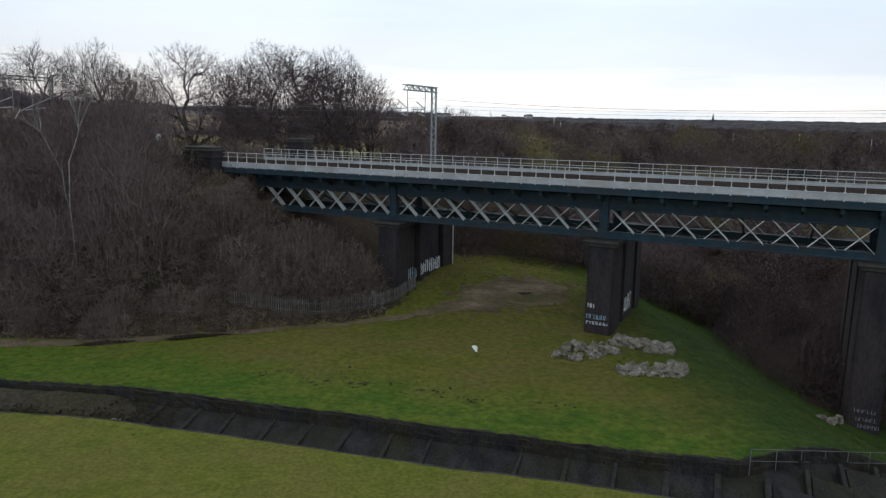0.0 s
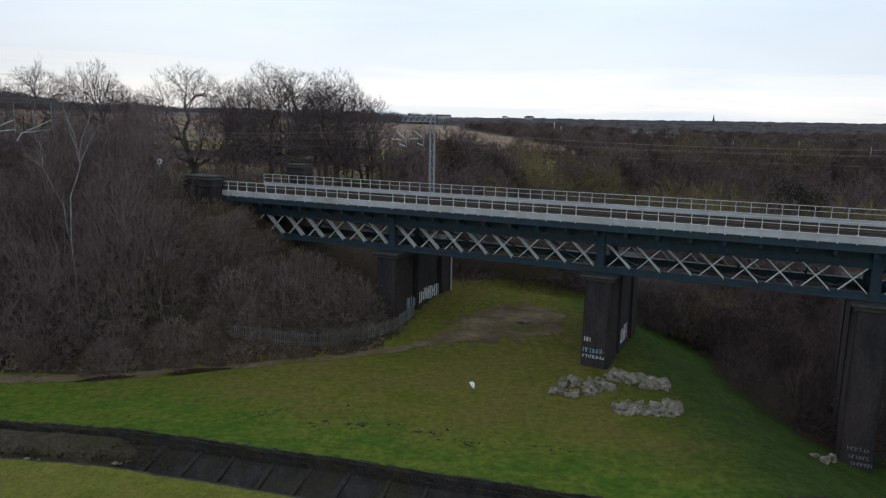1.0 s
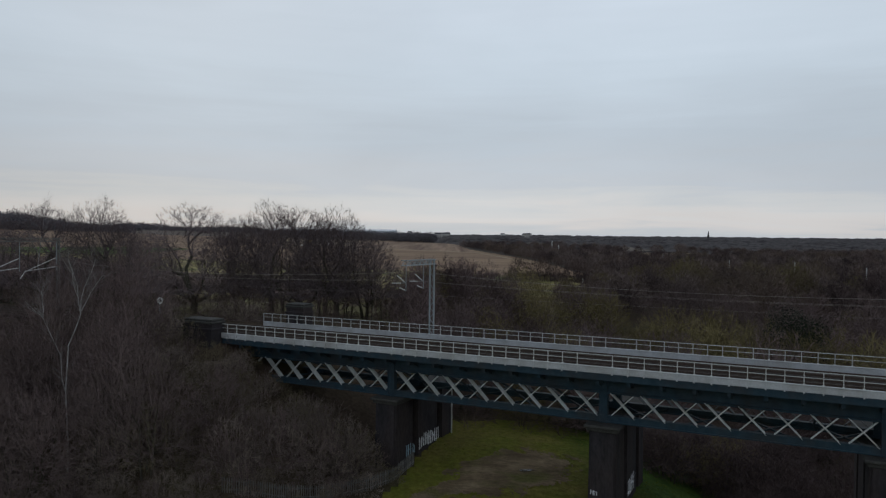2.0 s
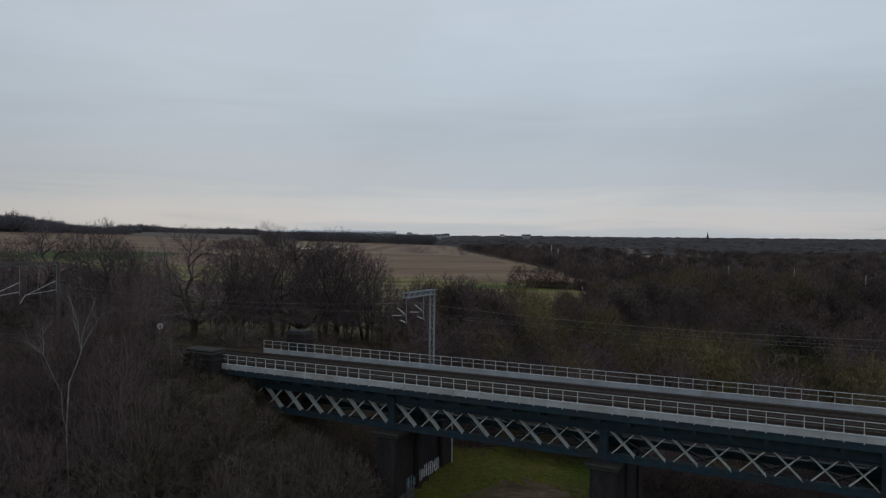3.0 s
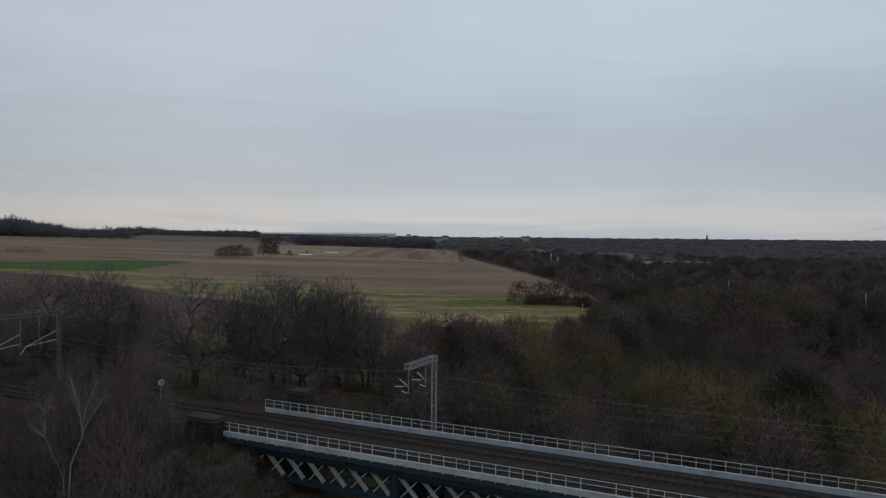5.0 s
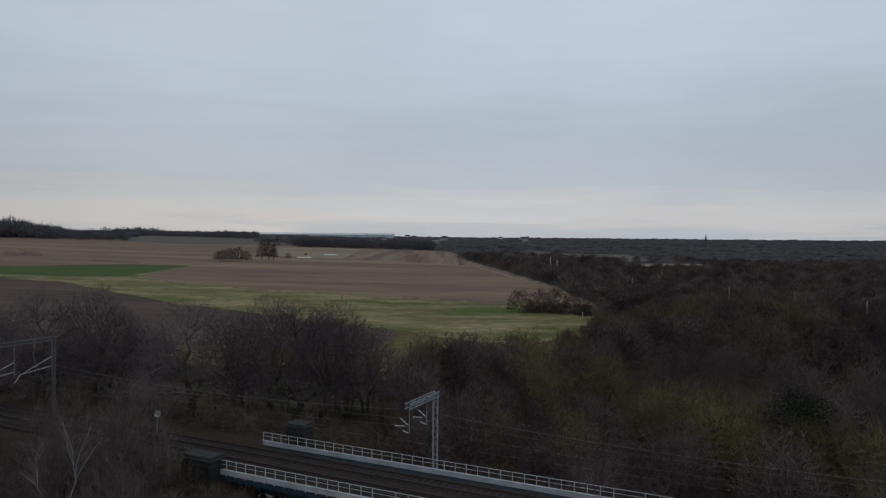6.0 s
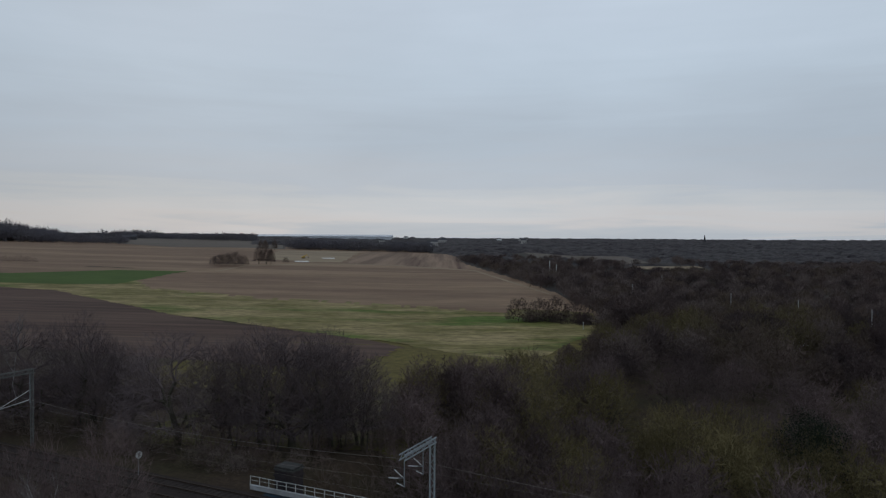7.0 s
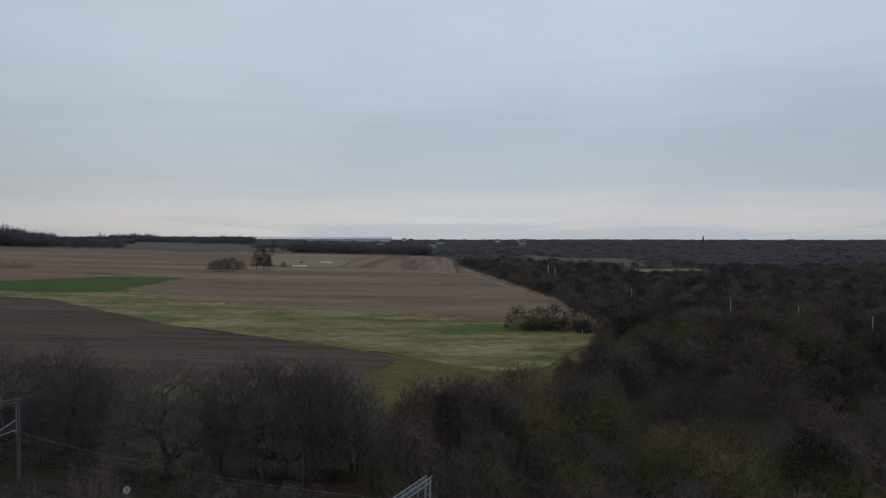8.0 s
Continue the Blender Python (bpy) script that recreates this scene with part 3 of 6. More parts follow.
# ---- the concrete drain ----
def drain():
    n = 240
    xs = [-60 + 84 * i / n for i in range(n + 1)]

    def top_far(x):
        return land(x, channel_far(x) + 1.3) + 0.10

    def top_near(x):
        return land(x, channel_near(x) - 1.2) + 0.03

    def sweep(name, mat, prof, label, line, top, jitter=0.0, cat="channel"):
        verts, faces = [], []
        m = len(prof)
        for i, x in enumerate(xs):
            y0, z0 = line(x), top(x)
            for dy, dz in prof:
                verts.append((x, y0 + dy + jitter * random.uniform(-1, 1), z0 + dz + jitter * random.uniform(-1, 1)))
        for i in range(n):
            for j in range(m - 1):
                a = i * m + j
                faces.append((a, a + m, a + m + 1, a + 1))
        return tagged(raw(name, verts, faces, mat), label, cat, kind="structure")

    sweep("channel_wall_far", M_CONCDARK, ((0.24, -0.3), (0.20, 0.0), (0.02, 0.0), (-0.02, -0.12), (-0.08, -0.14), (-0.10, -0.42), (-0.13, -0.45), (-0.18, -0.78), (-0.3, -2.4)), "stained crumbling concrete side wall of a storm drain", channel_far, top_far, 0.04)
    sweep("channel_wall_near", M_CONC, ((0.5, -2.4), (0.1, -1.0), (0.0, 0.0), (-0.14, 0.02), (-0.16, -0.3)), "low concrete edge of a storm drain against the lawn", channel_near, top_near, 0.015)
    sweep("verge_far", M_GRASS, ((1.25, -0.14), (0.9, -0.03), (0.12, 0.01), (0.05, -0.1)), "grass verge along the drain wall", channel_far, top_far, 0.012, "grass")
    sweep("verge_near", M_MOWN, ((-0.1, -0.2), (-0.13, 0.01), (-0.6, 0.01), (-1.15, -0.06)), "mown grass verge along the drain edge", channel_near, top_near, 0.01, "grass")
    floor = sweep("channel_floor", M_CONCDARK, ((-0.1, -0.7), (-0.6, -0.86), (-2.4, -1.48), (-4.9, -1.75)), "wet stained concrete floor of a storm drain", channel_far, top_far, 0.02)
    # cross ribs and slabs of the stepped floor, and rough silt beyond them
    bm = bmesh.new()
    box(bm, -0.13, 0.13, -3.2, 0.1, -0.3, 0.30, 0.04)
    me = bpy.data.meshes.new("rib")
    bm.to_mesh(me)
    bm.free()
    me.materials.append(M_RIB)
    slabs = []
    for k in range(3):
        bm = bmesh.new()
        box(bm, 0.2, 1.9, -4.0 + 0.5 * k, -0.05, -0.12, 0.0, 0.03)
        slab = bpy.data.meshes.new("slab")
        bm.to_mesh(slab)
        bm.free()
        slab.materials.append(M_CONCDARK)
        slabs.append(slab)
    for i in range(18):
        x = -15.9 + 2.13 * i + random.uniform(-0.12, 0.12)
        m = Matrix.Translation((x + 1.2, channel_far(x) - 0.35, top_far(x) - 0.86)) @ Matrix.Rotation(radians(17), 4, "X") @ Matrix.Rotation(radians(-17 + random.uniform(-4, 4)), 4, "Z")
        shared("rib", me, m @ Matrix.Diagonal((random.uniform(0.7, 1.2), random.uniform(0.75, 1.0), random.uniform(0.6, 1.1), 1)), floor)
        shared("slab", slabs[i % 3], m @ Matrix.Translation((0, 0, random.uniform(0.02, 0.16))) @ Matrix.Rotation(radians(random.uniform(-3, 5)), 4, "Y") @ Matrix.Rotation(radians(random.uniform(-3, 3)), 4, "X"), floor)
    rr = random.Random(5)
    bm = bmesh.new()
    bmesh.ops.create_icosphere(bm, subdivisions=2, radius=0.5)
    for v in bm.verts:
        v.co *= 1 + 0.5 * noise.noise(v.co * 2.5)
        v.co.z *= 0.6
    stone = bpy.data.meshes.new("stone")
    bm.to_mesh(stone)
    bm.free()
    stone.materials.append(M_RUBBLE)
    # silt banked against the wall before the first rib
    verts, faces = [], []
    cols = [-60 + 0.5 * i for i in range(91)]
    prof = ((-0.15, -0.42), (-0.7, -0.5), (-1.3, -0.72), (-1.9, -1.05), (-2.3, -1.5))
    for x in cols:
        k = 1 - smooth(-18.5, -15.2, x)
        for dy, dz in prof:
            verts.append((x, channel_far(x) + dy, top_far(x) + (dz - 0.5 * (1 - k)) + 0.09 * noise.noise(Vector((x * 1.3, dy * 2, 4)))))
    m = len(prof)
    for i in range(len(cols) - 1):
        for j in range(m - 1):
            faces.append((i * m + j, i * m + j + m, i * m + j + m + 1, i * m + j + 1))
    tagged(raw("silt_bank", verts, faces, M_SILT, smooth=True), "brown silt and dead weeds banked in the drain", "silt", kind="structure")
    for i in range(60):
        x = rr.uniform(-32, -16) if i < 44 else rr.uniform(-14, 14)
        y = channel_far(x) - rr.uniform(0.6, 2.6)
        s = rr.uniform(0.12, 0.32)
        ob = new("stone", stone)
        ob.parent = floor
        ob.matrix_basis = Matrix.Translation((x, y, top_far(x) - (0.5 if i < 44 else 0.9) - 0.3 * (channel_far(x) - y))) @ Matrix.Rotation(rr.uniform(0, 6), 4, "Z") @ Matrix.Diagonal((s * 1.4, s, s, 1))


drain()


# ---- the bridge ----
SPANS = (-35.8, -17.85, -0.36, 17.0, 34.3)
TRUSS_V = (2.0, 6.6)
bridge = thing("railway_bridge", BRIDGE, "long double-track railway bridge of dark teal lattice girders with pale parapets", "bridge")


def build_bridge():
    u0, u1 = -35.0, 42.0
    bm = bmesh.new()
    box(bm, u0, u1, 0.05, 8.6, 9.35, 9.8)
    part("deck", bm, M_STEEL, bridge)
    for v, a in ((0.0, -34.7), (8.65, -36.9)):
        bm = bmesh.new()
        box(bm, a, u1, v - 0.08, v + 0.08, 9.86, 10.27, 0.01)
        box(bm, a, u1, v - 0.13, v + 0.13, 10.27, 10.31)
        part("parapet_plate", bm, M_WHITE, bridge, "pale grey painted parapet plate")
    # stiffeners on the outer plate
    bm = bmesh.new()
    box(bm, -0.04, 0.04, -0.15, -0.06, 9.78, 10.27)
    stiff = bpy.data.meshes.new("stiffener")
    bm.to_mesh(stiff)
    bm.free()
    stiff.materials.append(M_WHITE)
    # handrails in panels, one panel to a span
    bm = bmesh.new()
    bar(bm, (0, 0, 10.3), (0, 0, 11.14), 0.048, 0.048)
    box(bm, -0.07, 0.07, -0.06, 0.06, 10.33, 10.36)
    post = bpy.data.meshes.new("post")
    bm.to_mesh(post)
    bm.free()
    post.materials.append(M_RAILING)
    starts = (-33.75, -16.72, 0.65, 18.0, 35.4)
    for v, first in ((0.0, -34.7), (8.65, -36.9)):
        rail = part("handrail", tube(bmesh.new(), [(first, v, 11.12), (u1, v, 11.12)], 0.027, 6), M_RAILING, bridge, "pale galvanised two-bar handrail")
        part("middle_bar", tube(bmesh.new(), [(first, v, 10.76), (u1, v, 10.76)], 0.021, 6), M_RAILING, rail)
        shared("post", post, Matrix.Translation((first, v, 0)), rail)
        if v > 1:
            shared("post", post, Matrix.Translation((first + 1.1, v, 0)), rail)
            shared("post", post, Matrix.Translation((first + 2.2, v, 0)), rail)
        for s in starts:
            for i in range(15 if s > -30 else 15):
                u = s + 1.065 * i
                if u < u1:
                    shared("post", post, Matrix.Translation((u, v, 0)), rail)
                    if v < 1:
                        shared("stiffener", stiff, Matrix.Translation((u, v, 0)), bridge)
    # ballast, sleepers and rails
    bm = bmesh.new()
    box(bm, u0 - 60, u1, 1.0, 7.7, 9.7, 9.95)
    part("ballast", bm, M_BALLAST, bridge, "brown stone ballast")
    bm = bmesh.new()
    box(bm, -0.13, 0.13, -1.25, 1.25, 9.9, 10.0, 0.02)
    sleeper = bpy.data.meshes.new("sleeper")
    bm.to_mesh(sleeper)
    bm.free()
    sleeper.materials.append(M_SLEEPER)
    for vc in (2.6, 6.05):
        track = thing("track", Matrix(), "", "")
        track.parent = bridge
        for i in range(145):
            shared("sleeper", sleeper, Matrix.Translation((u1 - 0.4 - 0.68 * i, vc, 0)), track)
        for dv in (-0.75, 0.75):
            bm = bmesh.new()
            bar(bm, (u0 - 60, vc + dv, 10.07), (u1, vc + dv, 10.07), 0.07, 0.16)
            part("rail", bm, M_RAILSTEEL, track)
    # cross girders and brackets under the walkway
    bm = bmesh.new()
    box(bm, -0.12, 0.12, 0.3, 8.3, 9.0, 9.35)
    vs = [bm.verts.new(p) for p in ((-0.06, 0.2, 9.35), (-0.06, 1.9, 9.35), (-0.06, 1.9, 8.6), (0.06, 0.2, 9.35), (0.06, 1.9, 9.35), (0.06, 1.9, 8.6))]
    for f in ((0, 1, 2), (5, 4, 3), (0, 3, 4, 1), (1, 4, 5, 2), (2, 5, 3, 0)):
        bm.faces.new([vs[i] for i in f])
    cross = bpy.data.meshes.new("cross_girder")
    bm.to_mesh(cross)
    bm.free()
    cross.materials.append(M_STEEL)
    u = SPANS[0] + 1.1
    while u < u1:
        shared("cross_girder", cross, Matrix.Translation((u, 0, 0)), bridge)
        u += 2.14
    # lattice girders, one for each span
    ht, hb = 8.16, 6.46
    bm = bmesh.new()
    bar(bm, (-0.85, -0.16, ht), (0.85, -0.16, hb), 0.03, 0.27, (0, 1, 0))
    bar(bm, (-0.85, 0.14, ht), (0.85, 0.14, hb), 0.03, 0.27, (0, 1, 0))
    d1 = bpy.data.meshes.new("diagonal")
    bm.to_mesh(d1)
    bm.free()
    d1.materials.append(M_DIAG)
    bm = bmesh.new()
    bar(bm, (0.85, 0.02, ht), (-0.85, 0.02, hb), 0.05, 0.25, (0, 1, 0))
    d2 = bpy.data.meshes.new("diagonal")
    bm.to_mesh(d2)
    bm.free()
    d2.materials.append(M_DIAG)
    # far diagonals: same shapes, with the shade put into their paint
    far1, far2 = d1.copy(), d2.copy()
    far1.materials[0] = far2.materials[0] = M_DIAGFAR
    for s, e in zip(SPANS, (*SPANS[1:], 51.7)):
        for v in TRUSS_V:
            bm = bmesh.new()
            box(bm, s, e, v - 0.22, v + 0.22, 8.08, 8.2)
            box(bm, s, e, v - 0.05, v + 0.05, 8.2, 9.0)
            box(bm, s, e, v - 0.22, v + 0.22, 9.0, 9.08)
            girder = part("lattice_girder", bm, M_STEEL, bridge, "dark teal riveted girder with pale crossed diagonals")
            bm = bmesh.new()
            box(bm, s, e, v - 0.24, v + 0.24, 6.02, 6.1)
            box(bm, s, e, v - 0.17, v - 0.09, 6.1, 6.5)
            box(bm, s, e, v + 0.09, v + 0.17, 6.1, 6.5)
            box(bm, s, e, v - 0.24, v + 0.24, 6.46, 6.54)
            part("bottom_chord", bm, M_STEEL, girder)
            bm = bmesh.new()
            box(bm, s - 0.22, s + 0.22, v - 0.2, v + 0.2, 5.95, 9.3)
            box(bm, s - 0.30, s - 0.22, v - 0.26, v + 0.26, 5.95, 9.3)
            box(bm, s + 0.22, s + 0.30, v - 0.26, v + 0.26, 5.95, 9.3)
            part("end_post", bm, M_STEEL, girder)
            n = 8
            pitch = (e - s - 0.5) / n
            for i in range(n):
                c = s + 0.30 + pitch * (i + 0.5)
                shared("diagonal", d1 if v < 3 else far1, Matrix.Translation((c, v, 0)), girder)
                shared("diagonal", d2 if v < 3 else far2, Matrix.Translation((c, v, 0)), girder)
        # sway bracing between the two girders
        for i in range(4):
            a = s + 0.5 + i * (e - s) / 4
            b = a + (e - s) / 4 - 1.0
            for p, q in (((a, TRUSS_V[0], 6.3), (b, TRUSS_V[1], 6.3)), ((b, TRUSS_V[0], 6.3), (a, TRUSS_V[1], 6.3)), ((a, TRUSS_V[0], 8.2), (a, TRUSS_V[1], 6.4))):
                part("sway_brace", bar(bmesh.new(), p, q, 0.12, 0.12), M_STEEL, bridge)


build_bridge()


def pier(u, base, height_top=5.55):
    """Three brick columns in a row with recessed links, on one plinth, with a stone cap on each."""
    th = thing("bridge_pier", BRIDGE @ Matrix.Translation((u, 0, base)), "tall soot-dark brick bridge pier with stone cap and spray paint", "bridge pier", "bridge piers")
    h = height_top - base
    for a, b in ((1.0, 3.9), (4.8, 8.5), (9.5, 11.6)):
        bm = bmesh.new()
        g = bmesh.ops.create_cube(bm, size=1.0, matrix=Matrix.LocRotScale((0, (a + b) / 2, h / 2 - 0.4), None, (1.9, b - a, h + 0.8)))
        for vv in g["verts"]:
            if vv.co.z < 0:
                vv.co.x *= 1.06
                vv.co.y = (a + b) / 2 + (vv.co.y - (a + b) / 2) * 1.05
        bmesh.ops.bevel(bm, geom=[e for e in bm.edges if abs((e.verts[0].co - e.verts[1].co).normalized().z) > 0.9], offset=0.12, segments=2, affect="EDGES")
        part("column", bm, M_PIER, th)
        bm = bmesh.new()
        box(bm, -1.12, 1.12, a - 0.12, b + 0.12, h - 0.05, h + 0.2, 0.04)
        box(bm, -1.3, 1.3, a - 0.3, b + 0.3, h + 0.2, h + 0.42, 0.05)
        part("cap", bm, M_CAP, th, "weathered stone cap")
    bm = bmesh.new()
    box(bm, -0.55, 0.55, 3.7, 9.7, -0.5, h)
    part("link_wall", bm, M_PIER, th)
    return th


PIERS = [pier(-17.9, 0.2), pier(-0.2, -1.05), pier(17.0, -4.9), pier(34.3, -5.2)]


def scrawl(parent, name, origin, along, up, width, height, n, mat, seed, thick=0.05):
    """Unreadable sprayed strokes: short slanted bars lying on a face."""
    rnd = random.Random(seed)
    o, a, w = Vector(origin), Vector(along), Vector(up)
    nrm = a.cross(w)
    for i in range(n):
        bm = bmesh.new()
        x0 = width * (i + 0.15) / n
        x1 = width * (i + 0.85) / n
        lo, hi = height * rnd.uniform(0, 0.15), height * rnd.uniform(0.8, 1.0)
        bar(bm, o + a * x0 + w * lo, o + a * (x0 + rnd.uniform(-0.1, 0.1) * (x1 - x0)) + w * hi, thick, 0.012, nrm)
        z = rnd.choice((lo + 0.1 * height, hi - 0.1 * height, (lo + hi) / 2))
        bar(bm, o + a * x0 + w * z, o + a * x1 + w * (z + rnd.uniform(-0.1, 0.1) * height), 0.012, thick, nrm)
        if rnd.random() < 0.7:
            bar(bm, o + a * x1 + w * lo, o + a * (x1 + rnd.uniform(-0.2, 0.1) * (x1 - x0)) + w * rnd.uniform(0.8, 1.0) * hi, thick, 0.012, nrm)
        part(name, bm, mat, parent)


part("downpipe", tube(bmesh.new(), [(1.08, 11.45, 0.0), (1.08, 11.45, 5.2)], 0.07, 8), M_RAILING, PIERS[0], "pale vertical drain pipe")
scrawl(PIERS[0], "spray_paint", (1.04, 2.7, 0.6), (0, 1, 0), (0, 0, 1), 1.5, 1.1, 4, M_PAINTB, 3, 0.09)
scrawl(PIERS[0], "spray_paint", (1.04, 5.0, 0.6), (0, 1, 0), (0, 0, 1), 3.8, 1.3, 9, M_PAINTW, 4, 0.09)
scrawl(PIERS[1], "spray_paint", (-0.8, 0.93, 2.0), (1, 0, 0), (0, 0, 1), 0.5, 0.4, 2, M_PAINTW, 5, 0.05)
scrawl(PIERS[1], "spray_paint", (-0.85, 0.93, 1.15), (1, 0, 0), (0, 0, 1), 1.6, 0.42, 6, M_PAINTB, 6, 0.05)
scrawl(PIERS[1], "spray_paint", (-0.85, 0.93, 0.75), (1, 0, 0), (0, 0, 1), 1.6, 0.3, 6, M_PAINTW, 16, 0.04)
scrawl(PIERS[1], "spray_paint", (1.06, 5.0, 0.8), (0, 1, 0), (0, 0, 1), 2.6, 1.5, 5, M_PAINTW, 7, 0.12)
for k, (zz, nn) in enumerate(((1.25, 5), (0.7, 6), (0.25, 6))):
    scrawl(PIERS[2], "spray_paint", (-0.55 + 0.15 * k, 0.93, zz), (1, 0, 0), (0, 0, 1), 1.2, 0.3, nn, M_PAINTF, 8 + k, 0.035)


def abutment():
    th = thing("bridge_abutment", BRIDGE @ Matrix.Translation((-36.2, 0, 4)), "dark brick bridge abutment with coped end pillars", "abutment")
    bm = bmesh.new()
    box(bm, -2.0, 1.0, 0.3, 10.5, -6.0, 5.3)
    part("wall", bm, M_PIER, th)
    for v, du in ((-0.5, 0.0), (10.2, 2.6)):
        bm = bmesh.new()
        box(bm, -1.7, 1.8, v - 0.8, v + 0.8, -6.0, 7.1, 0.05)
        box(bm, -1.8, 1.9, v - 0.9, v + 0.9, 6.5, 6.7, 0.03)
        if du:
            bmesh.ops.scale(bm, verts=bm.verts, vec=(0.62, 1, 1))
        bmesh.ops.translate(bm, verts=bm.verts, vec=(du, 0, 0.7 if du else 0.1))
        p = part("pillar", bm, M_PIER, th)
        bm = bmesh.new()
        box(bm, -1.8, 1.9, v - 0.92, v + 0.92, 7.1, 7.3, 0.05)
        box(bm, -1.7, 1.8, v - 0.82, v + 0.82, 7.3, 7.5, 0.06)
        if du:
            bmesh.ops.scale(bm, verts=bm.verts, vec=(0.62, 1, 1))
        bmesh.ops.translate(bm, verts=bm.verts, vec=(du, 0, 0.7 if du else 0.1))
        part("coping", bm, M_CAP, p, "weathered stone coping")


abutment()


# ---- overhead line ----
def mast(m, label, H=7.2, L=5.3, drops=(-1.7, -4.9), across=False):
    """Lattice mast with a short lattice boom towards the track and two hinged arms with insulators. Local y runs across the track."""
    th = thing("overhead_line_mast", m, label, "overhead mast", "overhead line masts")
    w = 0.42
    # the embankment mast takes darker steel to stand in for its unlit look
    steel = M_DULLSTEEL if across else M_GALV
    bm = bmesh.new()
    for x in (-w / 2, w / 2):
        bar(bm, (x, 0, -0.6), (x, 0, H), 0.12, 0.12, (0, 1, 0))
    n = 13
    for i in range(n):
        z0, z1 = 0.2 + i * (H - 0.3) / n, 0.2 + (i + 1) * (H - 0.3) / n
        s = 1 if i % 2 else -1
        bar(bm, (-s * w / 2, 0, z0), (s * w / 2, 0, z1), 0.05, 0.05, (0, 1, 0))
    part("column", bm, steel, th)
    bm = bmesh.new()
    for x in (-0.22, 0.22):
        bar(bm, (x, 0.3, H), (x, -L, H), 0.08, 0.08)
        bar(bm, (x, 0.3, H - 0.42), (x, -L, H - 0.42), 0.08, 0.08)
        k = 10 if L < 6 else 18
        for i in range(k):
            y0, y1 = 0.1 - i * L / k, 0.1 - (i + 1) * L / k
            a, b = (H, H - 0.42) if i % 2 else (H - 0.42, H)
            bar(bm, (x, y0, a), (x, y1, b), 0.05, 0.05)
            bar(bm, (-0.22, y0, H), (0.22, y1, H), 0.04, 0.04)
    part("boom", bm, steel, th)
    for y in drops:
        bm = bmesh.new()
        if across:
            # arms that reach across the track
            bar(bm, (0, y, H - 0.42), (0, y, H - 3.9), 0.05, 0.05, (0, 1, 0))
            arm = part("cantilever_arm", bm, M_GALV, th)
            for p, q in (((0, y - 0.1, H - 3.5), (0, y - 4.0, H - 3.9)), ((0, y - 0.1, H - 2.4), (0, y - 3.6, H - 3.8)), ((0, y - 3.9, H - 3.85), (0, y - 4.6, H - 4.8))):
                part("insulator", tube(bmesh.new(), [p, q], 0.04, 8), M_INSULATOR, arm, "pale grey insulator")
            continue
        bar(bm, (0, y, H - 0.42), (0, y, H - 2.6), 0.045, 0.045, (0, 1, 0))
        tube(bm, [(0, y, H - 1.9), (-1.25, y - 0.3, H - 1.95)], 0.025)
        tube(bm, [(0, y, H - 1.9), (-0.8, y - 0.2, H - 1.25)], 0.025)
        tube(bm, [(0, y, H - 2.55), (-0.6, y - 0.15, H - 2.3)], 0.02)
        arm = part("cantilever_arm", bm, M_GALV, th)
        for p, q in (((-0.45, y - 0.12, H - 1.93), (-1.2, y - 0.29, H - 1.95)), ((-0.15, y - 0.04, H - 1.8), (-0.75, y - 0.18, H - 1.3)), ((-0.1, y - 0.03, H - 2.5), (-0.55, y - 0.14, H - 2.32))):
            part("insulator", tube(bmesh.new(), [p, q], 0.045, 8), M_INSULATOR, arm, "pale grey insulator")
    return th


mast(BRIDGE @ Matrix.Translation((-17.8, 9.0, 9.9)), "galvanised lattice overhead-line mast with boom standing beside the bridge")
mast(BRIDGE @ Matrix.Translation((-69.2, 9.0, 9.6)), "galvanised lattice overhead-line mast with a long boom on the wooded embankment", 8.9, 9.6, (-0.25, -4.9), True)


def wire(v, z0, sag, u0, u1, name, label, r=0.012):
    pts = []
    for i in range(41):
        k = i / 40
        pts.append((u0 + (u1 - u0) * k, v, z0 - sag * 4 * k * (1 - k)))
    th = part(name, tube(bmesh.new(), pts, r, 4), M_WIRE, None, "", BRIDGE)
    tagged(th, label, "overhead wire", "overhead wires")


for u0, u1 in ((-67.0, -17.9), (-17.9, 33.0), (33.0, 90.0)):
    wire(6.0, 16.1, 0.9, u0, u1, "catenary_wire", "thin grey catenary wire over the track", 0.012)
    wire(6.0, 15.3, 0.5, u0, u1, "contact_wire", "thin contact wire over the track", 0.007)
    wire(2.6, 15.6, 0.6, u0, u1, "catenary_wire", "thin grey catenary wire over the track", 0.006)
    wire(2.6, 14.4, 0.05, u0, u1, "contact_wire", "thin contact wire over the track", 0.005)


def round_sign():
    x, y = -29.9, 76.4
    h = 11.9 - land(x, y)
    th = thing("track_sign", Matrix.Translation((x, y, land(x, y))) @ Matrix.Rotation(0.9, 4, "Z"), "small round white trackside sign on a post", "sign")
    part("post", tube(bmesh.new(), [(0, 0, -0.2), (0, 0, h)], 0.04), M_GALV, th)
    bm = bmesh.new()
    bmesh.ops.create_cone(bm, cap_ends=True, segments=24, radius1=0.36, radius2=0.36, depth=0.05, matrix=Matrix.Translation((0, -0.06, h + 0.1)) @ Matrix.Rotation(radians(90), 4, "X"))
    part("plate", bm, M_INSULATOR, th)
    bm = bmesh.new()
    box(bm, -0.06, 0.06, -0.1, -0.086, h - 0.05, h + 0.25)
    part("mark", bm, M_STONE, th)


round_sign()


